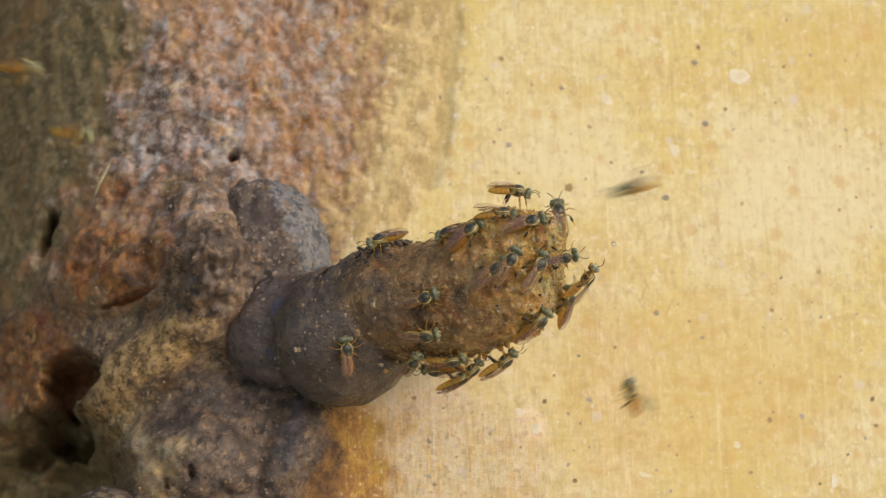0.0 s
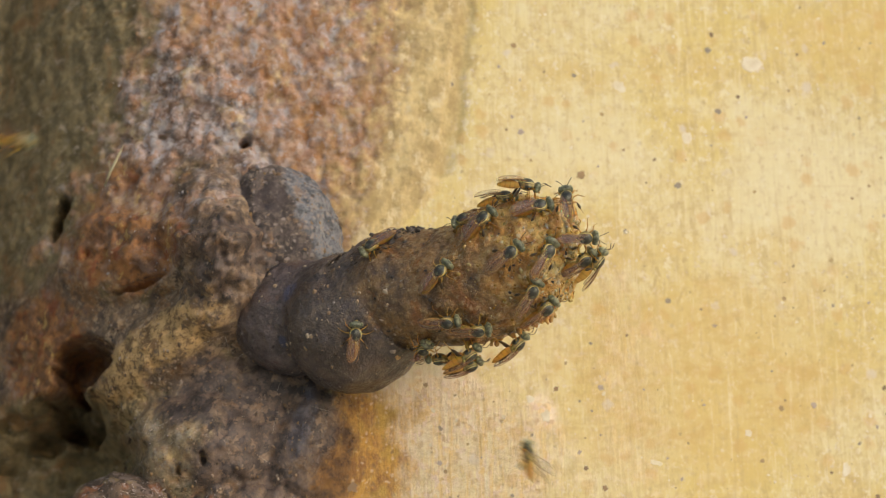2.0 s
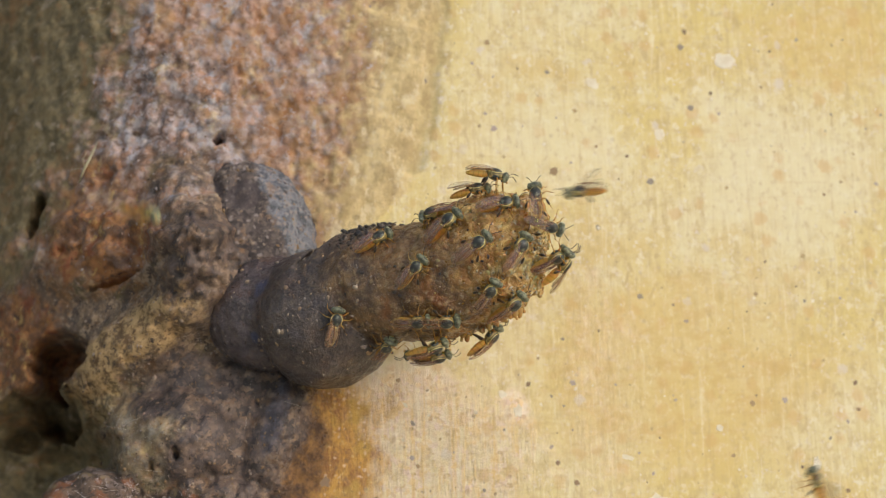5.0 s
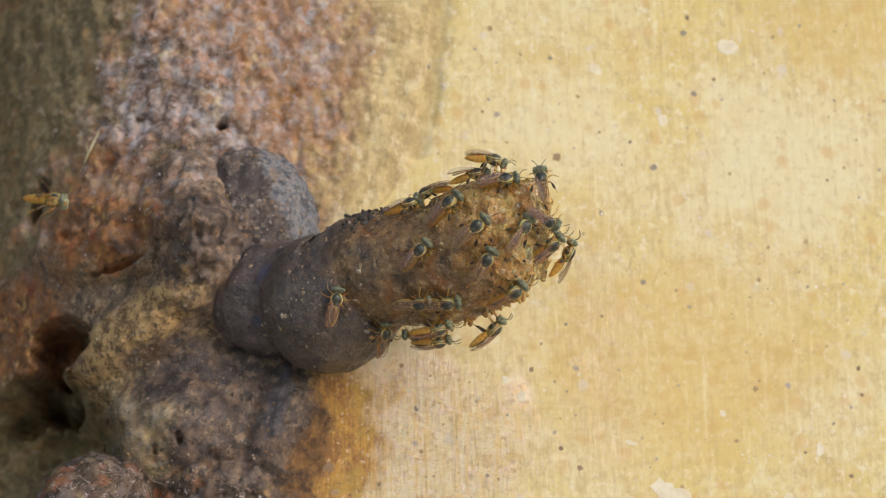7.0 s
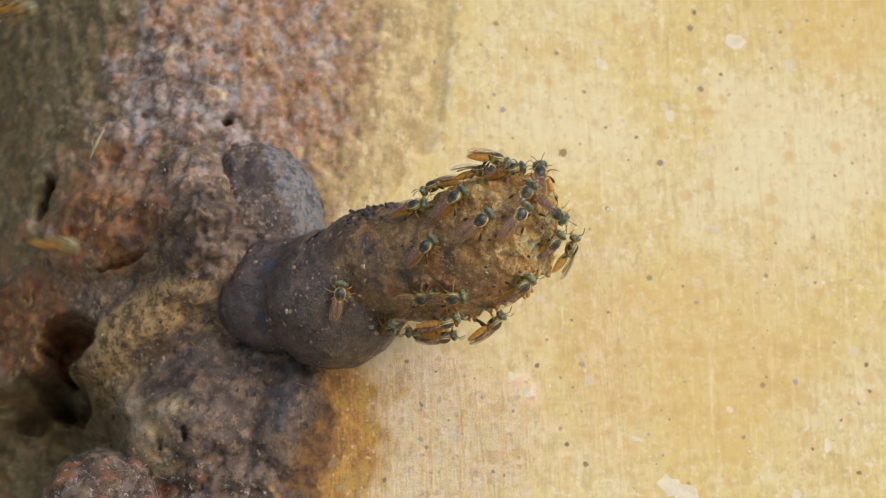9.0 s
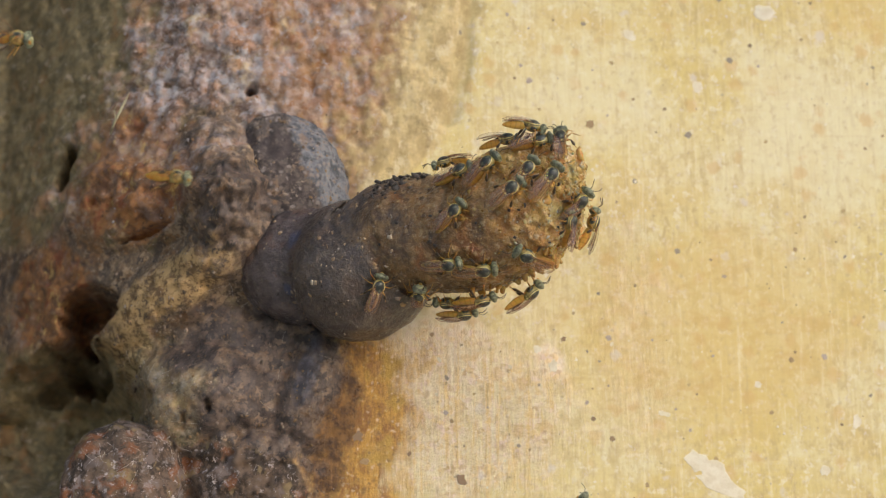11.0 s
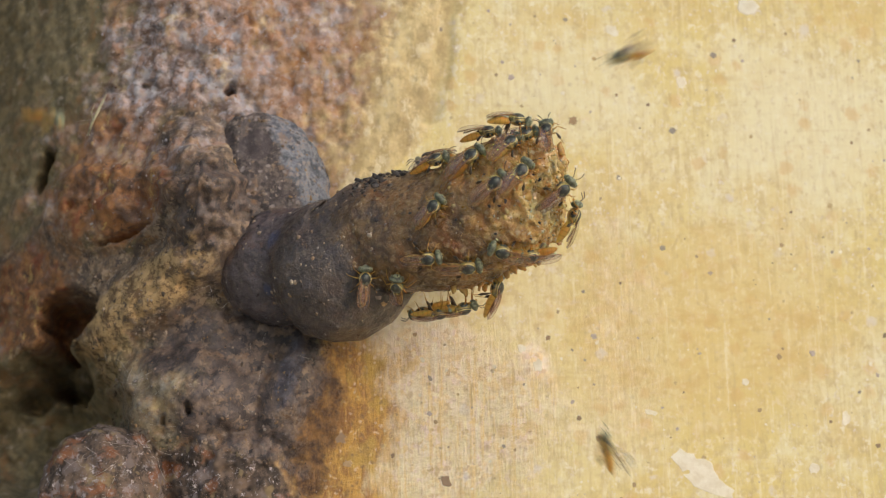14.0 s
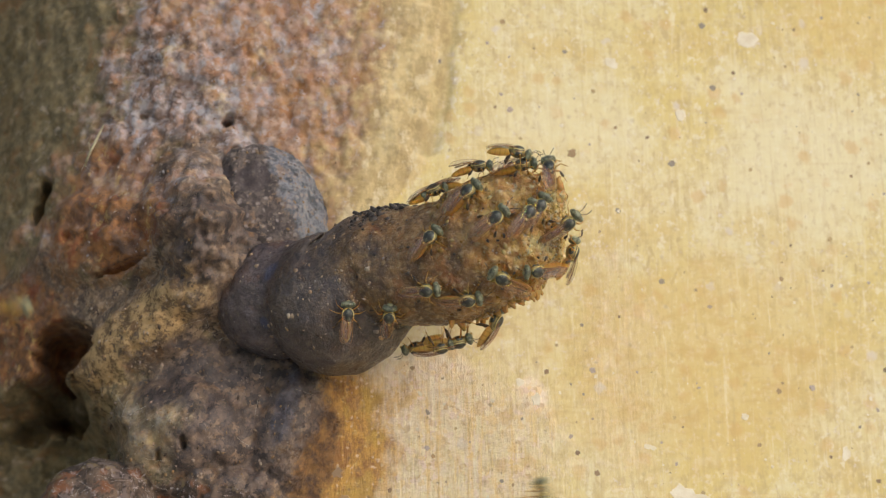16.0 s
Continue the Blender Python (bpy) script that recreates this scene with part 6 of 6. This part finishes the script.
        (8, 4.67, -14.23, -10.42, 173, -40, -15), (8.5, 4.47, -14.22, -10.22, 172, -39, -14), (9, 4.38, -14.16, -10.26, 173, -39, -14),
        (11.5, 5.36, -14.00, -9.95, 174, -40, -15), (12, 4.60, -13.97, -10.06, 177, -46, -17), (12.5, 3.82, -13.85, -9.92, 177, -54, -21),
        (13, 3.88, -13.82, -9.82, -177, -62, -26), (13.5, 3.98, -13.97, -9.90, 10, -113, 146), (14, 3.72, -13.87, -9.76, 1, -108, 152),
        (14.5, 3.96, -13.97, -9.85, 15, -112, 141), (15, 4.13, -13.88, -9.53, -169, -65, -36), (15.5, 4.12, -13.96, -9.74, -177, -61, -27),
        (16, 3.79, -13.97, -9.63, -175, -59, -29),
    ],
    "guard_18": [
        (0, 6.95, -19.36, -7.26, 148, -42, -15), (0.5, 6.84, -19.50, -7.19, 146, -41, -15), (1, 6.64, -19.68, -7.18, 139, -40, -15),
        (1.5, 6.27, -19.50, -7.48, 142, -34, -19), (2, 6.30, -19.62, -7.39, 143, -37, -18), (2.5, 6.31, -19.90, -7.20, 144, -38, -16),
        (3, 6.30, -19.97, -7.18, 143, -39, -16), (3.5, 6.56, -19.80, -7.12, 144, -41, -14), (4, 5.78, -20.04, -7.26, 139, -33, -20),
        (4.5, 5.29, -20.37, -7.14, 136, -30, -24), (5, 6.24, -19.75, -7.34, 146, -36, -18), (7.5, 5.95, -19.32, -7.76, 147, -29, -22),
        (8, 6.03, -19.16, -7.82, 152, -28, -22), (8.5, 6.11, -19.70, -7.41, 145, -35, -18), (9, 6.38, -19.33, -7.60, 149, -36, -19),
        (10, 5.02, -20.45, -7.05, 8, -132, 84), (10.7, 4.00, -19.86, -7.50, 34, -152, 28), (12, 4.58, -19.65, -7.68, 40, -177, 1),
        (12.5, 3.91, -19.47, -7.78, 41, -174, 2), (13, 3.68, -20.22, -7.16, 46, -169, 1), (13.5, 3.57, -20.29, -7.10, 46, -167, 2),
        (14, 3.58, -19.80, -7.51, 43, -167, 6), (14.5, 4.41, -19.57, -7.71, 39, -169, 10), (15, 3.91, -19.89, -7.47, 42, -164, 10),
        (15.5, 3.64, -19.81, -7.52, 42, -162, 11), (16, 3.64, -20.47, -6.93, 44, -157, 12),
    ],
    "guard_19": [
        (0, 10.28, -16.09, -4.72, -1, -108, 144), (1.5, 10.27, -19.54, -3.07, 154, -30, -23), (2.5, 9.37, -20.51, -2.97, 148, -34, -28),
        (5, 10.32, -19.76, -3.03, 152, -27, -21), (8, 9.29, -19.61, -3.50, 153, -41, -19), (8.5, 9.28, -19.59, -3.55, 153, -41, -18),
        (9, 9.28, -19.42, -3.61, 154, -42, -17), (11.5, 8.80, -21.17, -2.65, 138, -41, -21), (12, 9.06, -21.18, -2.58, 139, -36, -23),
        (12.5, 8.90, -21.71, -2.20, 134, -36, -24), (13, 9.00, -21.50, -2.35, 137, -34, -25), (13.5, 8.84, -21.51, -2.44, 137, -37, -23),
        (14, 8.79, -21.56, -2.31, 136, -38, -22), (15, 9.09, -21.19, -2.60, 140, -36, -23), (16, 9.37, -21.53, -2.22, 138, -33, -27),
    ],
    "guard_20": [
        (0, 11.59, -19.04, -3.22, -158, -46, -26), (0.5, 11.56, -18.45, -3.33, -159, -53, -28), (1, 11.11, -19.25, -3.37, -157, -49, -29),
        (1.5, 11.18, -19.67, -3.23, -160, -50, -31), (2, 11.06, -20.12, -3.10, -162, -49, -31), (2.5, 11.05, -19.99, -3.16, -161, -49, -30),
        (3, 10.93, -19.84, -3.27, -160, -52, -30), (3.5, 11.18, -19.32, -3.35, -160, -49, -29), (4, 11.24, -19.31, -3.32, -161, -49, -28),
        (4.5, 10.98, -19.62, -3.36, -162, -49, -29), (5, 11.20, -18.75, -3.47, -159, -50, -27), (7.5, 11.57, -17.17, -3.64, -162, -59, -25),
        (8, 11.42, -17.77, -3.64, -161, -56, -24), (8.5, 11.35, -18.05, -3.58, -161, -54, -23), (9, 11.29, -17.65, -3.74, -161, -59, -25),
        (11.5, 10.20, -18.56, -4.23, -150, -71, -33), (12, 10.10, -18.62, -4.31, -150, -73, -34), (12.5, 10.21, -18.41, -4.32, -149, -73, -34),
        (13, 10.19, -18.55, -4.20, -151, -71, -32), (13.5, 10.17, -19.08, -3.97, -153, -61, -29), (14, 10.23, -18.77, -4.04, -151, -64, -29),
        (14.5, 10.17, -18.58, -4.18, -149, -68, -31), (15, 10.20, -18.72, -4.12, -151, -65, -30), (15.5, 10.30, -18.52, -4.16, -152, -66, -31),
        (16, 10.21, -18.55, -4.16, -151, -67, -32),
    ],
    "guard_21": [
        (0, 8.97, -22.02, -1.89, 122, -9, -3), (1.5, 9.47, -22.54, -1.10, 113, -5, 3), (2.5, 9.62, -22.07, -1.74, 122, 2, 4),
        (3.5, 9.38, -22.27, -1.45, 116, 6, 5), (5, 9.33, -22.72, -0.87, 111, 14, 10), (8, 8.74, -21.88, -2.01, 127, 28, 25),
        (9, 9.20, -22.26, -1.47, 123, 34, 22), (9.8, 8.36, -21.05, -3.05, 124, -18, 14), (10.6, 8.25, -20.22, -4.09, 165, -64, -24),
        (11.5, 7.59, -20.34, -5.18, -112, -38, -120), (12.5, 7.25, -19.77, -6.74, 55, 163, 21), (14.5, 6.04, -19.13, -7.84, 38, 172, 9),
        (16, 6.63, -20.64, -6.31, 56, 168, 15),
    ],
    "guard_22": [
        (0, 3.95, -22.83, -2.31, 104, -57, -23), (1.5, 5.02, -21.72, -5.55, 136, -53, -35), (3.5, 3.55, -20.80, -6.59, 143, -41, -51),
        (5, 3.92, -21.04, -6.39, 142, -42, -49), (8, 2.99, -22.46, -2.65, 107, -57, -29), (9, 6.43, -22.91, 0.23, 85, -56, -3),
        (12.5, 2.29, -22.07, -0.53, 75, -56, -9), (14.5, 5.26, -21.53, 2.38, 40, -38, 23), (16, 6.70, -22.94, -1.05, 105, -57, -7),
    ],
    "guard_23": [
        (0, -1.87, -11.44, -10.67, 12, -180, -7), (1.5, -2.96, -10.69, -10.37, -2, 175, -8), (2.5, -2.16, -11.18, -11.23, 12, -179, -6),
        (3.5, -2.52, -10.95, -10.91, 10, -178, -6), (5, -1.81, -11.34, -11.01, 10, 179, -7), (8, -2.56, -11.87, -10.39, 9, 178, -6),
        (9, -2.42, -10.98, -10.71, 8, -180, -5), (12.5, -2.34, -11.13, -10.40, 1, 175, -7), (14.5, -2.76, -6.16, -11.03, 8, 161, -6),
        (16, -3.02, -6.15, -10.91, 7, 160, -7),
    ],
    "guard_24": [
        (0, 1.51, -12.53, -10.84, -176, -38, -20), (1.5, 0.35, -14.41, -10.87, 177, -36, -16), (2.5, -0.36, -14.32, -10.84, 172, -33, -12),
        (3.5, 0.46, -15.92, -10.51, 172, -25, -13), (5, -0.55, -15.05, -10.68, 170, -20, -9), (8, -0.55, -15.97, -10.41, 170, -15, -8),
        (9, -0.32, -16.14, -10.38, 170, -15, -7), (12.5, 1.15, -12.27, -11.11, 172, -11, -7), (14.5, 0.70, -11.99, -11.34, 171, -10, -7),
        (16, 0.56, -11.97, -11.23, 171, -9, -7),
    ],
    "hover_1": [
        (0, 16.70, -13.00, -13.20, -17, -60, 97), (0.5, 16.30, -13.00, -14.47, -8, -60, 90), (1, 15.81, -13.00, -20.80, 3, -61, 82),
        (1.5, 11.87, -13.00, -23.85, -49, -51, 119), (2, 5.44, -13.00, -20.07, -8, -60, 90), (2.5, 16.10, -13.00, -21.91, -85, -23, 134),
        (3, 18.83, -13.00, -27.22, -77, -31, 133), (4, 32.13, -13.00, -29.11, -48, -51, 119), (4.8, 37.61, -13.00, -25.91, -49, -51, 119),
        (5, 36.04, -13.00, -23.41, -17, -59, 97), (5.2, 39.24, -13.00, -20.71, -85, -23, 134), (5.7, 30.47, -13.00, -25.40, -49, -51, 119),
        (7, 13.72, -13.00, -28.60, -17, -59, 97), (8, 9.93, -13.00, -29.08, -17, -59, 97), (8.5, 8.73, -13.00, -22.71, -8, -60, 90),
        (9, 10.15, -13.00, -28.96, 2, -60, 83), (10.5, 8.86, -13.00, -28.94, 2, -60, 83), (11.5, 11.39, -13.00, -26.73, -77, -30, 133),
        (12, 14.97, -13.00, -26.57, -69, -37, 131), (12.5, 11.91, -13.00, -23.39, -18, -59, 98), (13, 9.65, -13.00, -25.52, -34, -55, 110),
        (13.5, 22.26, -13.00, -27.07, -77, -30, 133), (14, 13.54, -13.00, -24.42, -17, -59, 97), (14.5, 13.01, -13.00, -16.83, -17, -59, 98),
        (15, 9.32, -13.00, -22.36, -18, -60, 98), (15.5, 4.63, -13.00, -28.59, 2, -61, 83), (16, 7.59, -13.00, -25.10, 3, -61, 83),
    ],
    "hover_2": [
        (0, 17.65, -12.00, 6.99, -48, 10, -176), (0.3, 48.50, -12.00, 19.53, -48, 8, -178), (0.9, 52.89, -12.00, 33.60, -48, 3, 178),
        (3.7, 51.40, -12.00, -0.28, -48, -1, 174), (3.9, 48.61, -12.00, 0.35, -48, -1, 174), (3.97, 26.06, -12.00, 1.30, -48, -0, 175),
        (4, 15.60, -12.00, 1.43, -48, 1, 176), (4.03, 10.04, -12.00, 1.86, -48, 3, 178), (4.1, 49.26, -12.00, 5.74, -47, 8, -178),
        (4.4, 51.45, -12.00, 26.06, -47, 13, -173), (4.6, 38.50, -12.00, 29.58, -44, 21, -164), (4.7, 30.16, -12.00, 19.12, -45, 18, -168),
        (4.8, 20.82, -12.00, 7.72, -48, 8, -178), (4.9, 19.58, -12.00, 9.94, -44, 21, -164), (5, 14.27, -12.00, 5.01, -48, 6, 180),
        (5.1, 12.05, -12.00, 5.21, -48, 3, 178), (5.25, 12.02, -12.00, 5.10, -48, 3, 178), (6, 52.26, -12.00, 31.33, -48, 3, 178),
        (9, 42.65, -12.00, 30.82, -48, 3, 179), (11.3, 33.82, -12.00, 23.50, -47, 8, -177), (11.4, 31.25, -12.00, 22.10, -46, 11, -174),
        (11.5, 23.25, -12.00, 12.60, -45, 16, -169), (11.6, 16.60, -12.00, 6.61, -46, 11, -174), (11.7, 26.84, -12.00, 9.73, -47, 1, 177),
        (11.8, 21.46, -12.00, 8.91, -47, 8, -177), (11.85, 32.79, -12.00, 16.21, -47, 8, -177), (11.92, 47.41, -12.00, 22.43, -47, 8, -177),
        (12.1, 46.82, -12.00, 11.15, -47, -1, 175), (12.2, 36.66, -12.00, 9.48, -47, -4, 172), (12.3, 23.18, -12.00, 7.50, -47, -4, 172),
        (12.4, 17.42, -12.00, 5.75, -47, 8, -177), (12.45, 19.40, -12.00, 14.10, -46, 13, -172), (12.5, 25.60, -12.00, 23.59, -46, 13, -172),
        (13.6, 34.06, -12.00, 25.22, -47, 8, -177), (13.8, 33.10, -12.00, 23.37, -46, 16, -170), (13.9, 26.59, -12.00, 18.83, -43, 24, -160),
        (14, 17.08, -12.00, 13.22, -47, 13, -172), (14.1, 12.13, -12.00, 9.76, -46, 15, -170), (14.2, 12.68, -12.00, 6.25, -47, 10, -175),
        (14.3, 13.92, -12.00, 3.67, -47, 10, -175), (14.4, 24.41, -12.00, 17.65, -47, 10, -175), (14.5, 36.14, -12.00, 25.45, -48, 8, -177),
        (14.8, 39.80, -12.00, 28.37, -48, 8, -177), (16, 40.98, -12.00, 30.09, -49, 3, 179),
    ],
    "hover_3": [
        (0, -33.15, -28.00, 7.40, 48, 11, -14), (0.5, -31.99, -28.00, 3.54, 48, 8, -12), (1, -35.30, -28.00, 6.34, 47, 10, -14),
        (1.5, -33.63, -28.00, 6.40, 48, 5, -9), (2, -39.03, -28.00, 5.43, 48, 6, -10), (2.5, -36.91, -28.00, -0.35, 47, 10, -14),
        (3, -42.39, -28.00, 0.74, 48, 6, -10), (4, -40.17, -28.00, 0.02, 47, 8, -12), (4.3, -33.87, -28.00, 0.74, 47, 10, -14),
        (4.6, -34.49, -28.00, 0.60, 47, 13, -17), (5, -25.87, -28.00, -0.97, 46, 18, -22), (5.2, -32.35, -28.00, -1.23, 47, 10, -14),
        (7.5, -34.98, -28.00, 0.50, 47, 8, -12), (8, -35.83, -28.00, -8.79, 47, 10, -14), (8.5, -34.36, -28.00, 0.56, 47, 8, -12),
        (9, -33.18, -28.00, -5.52, 48, 6, -9), (10.5, -29.63, -28.00, -3.81, 47, 5, -9), (11.5, -23.12, -28.00, -3.54, 47, 8, -11),
        (12, -24.23, -28.00, -2.46, 47, 5, -9), (12.5, -24.01, -28.00, -2.49, 47, 4, -8), (13, -30.12, -28.00, -8.64, 47, 10, -14),
        (13.5, -31.61, -28.00, -14.04, 44, 20, -24), (14, -34.19, -28.00, 2.15, 46, 15, -18), (14.5, -34.18, -28.00, -7.80, 48, 6, -9),
        (15, -34.77, -28.00, -5.24, 48, 8, -11), (15.5, -38.23, -28.00, -8.26, 48, 6, -9), (16, -36.12, -28.00, -10.42, 49, 3, -7),
    ],
    "hover_4": [
        (0, -37.74, -28.00, 13.19, 48, 8, -12), (0.5, -38.81, -28.00, 1.57, 48, 8, -12), (1, -33.24, -28.00, -1.83, 47, 10, -14),
        (1.5, -43.16, -28.00, 5.25, 48, 6, -10), (2.5, -44.16, -28.00, 11.70, 48, 6, -10), (5, -42.14, -28.00, 14.52, 48, 6, -10),
        (7, -41.57, -28.00, 14.62, 48, 6, -10), (8.5, -38.40, -28.00, 13.50, 48, 6, -10), (9, -37.43, -28.00, 14.98, 48, 1, -5),
        (10, -42.49, -28.00, 10.24, 48, 5, -9), (12, -40.33, -28.00, 3.29, 47, 5, -9), (12.5, -36.25, -28.00, 1.87, 47, 6, -10),
        (13, -42.18, -28.00, 3.93, 47, 5, -9), (14.4, -41.39, -28.00, 8.23, 48, 8, -11), (14.8, -36.28, -28.00, 7.68, 48, 10, -13),
        (15.3, -41.16, -28.00, 7.74, 48, 8, -11), (16, -40.85, -28.00, 9.24, 48, 8, -11),
    ],
}


EDGE = {"guard_" + n for n in ("2", "20", "21")}
TALL = {"guard_" + n for n in ("1", "15", "17", "18", "24")}


def motions():
    taken, flock = set(), []
    for i, (key, rows) in enumerate(BEES.items()):
        first = HOVER if key.startswith("hover") else STILTED if key in TALL else RAISED if key in EDGE else CURLED if i % 3 == 1 else GUARD
        roll = pose(0, 0, 0, {"hover_1": 115, "hover_3": -105, "hover_4": -90}.get(key, 0))  # these show their amber flanks
        place = [(t, pose(x * MM, y * MM, z * MM, rx, ry, rz) @ roll) for t, x, y, z, rx, ry, rz in rows]
        if key in ("hover_1", "hover_3", "hover_4"):  # they never hang quite still in the air
            hop = random.Random(key)
            darts = []
            for t, m in place:
                step = Vector((hop.uniform(-1, 1), hop.uniform(-0.3, 0.3), hop.uniform(-1, 1))).normalized() * 1.5 * MM
                darts += [(t + k / 30, Matrix.Translation(step * k) @ m) for k in (-1, 0, 1) if 0 <= t + k / 30 <= 16]
            place = darts
        flock.append((copy_thing(first, place[0][1]) if first in taken else first, place))
        taken.add(first)
    rng = random.Random(4)
    for bee, place in flock:
        size = rng.uniform(0.98, 1.10)
        bee.scale = (size, size, size)
        walk(bee, place)
    # feelers sway about their roots
    for bee, place in flock:
        for feeler in [o for part_ in bee.children for o in part_.children if o.name.startswith("antenna")]:
            side = 1 if sum(v.co.y for v in feeler.data.vertices) > 0 else -1
            root = Vector((1.23, side * 0.13, 0)) * MM
            walk(feeler, [(k / 2, Matrix.Translation(root) @ pose(0, 0, 0, 0, rng.uniform(-14, 14), rng.uniform(-16, 16)) @ Matrix.Translation(-root)) for k in range(33)])
    # the wings of the hovering bees beat about their roots
    for n, (bee, place) in enumerate(flock[-4:]):
        for wing in bee.children:
            if "wing" in wing.name:
                side = 1 if sum(v.co.y for v in wing.data.vertices) > 0 else -1
                root = Vector((0, side * 0.4, 0.35)) * MM
                beat = [(k / 15, Matrix.Translation(root) @ pose(0, 0, 0, side * (26, -12, 8)[(k + n) % 3]) @ Matrix.Translation(-root)) for k in range(241)]
                walk(wing, beat)


motions()
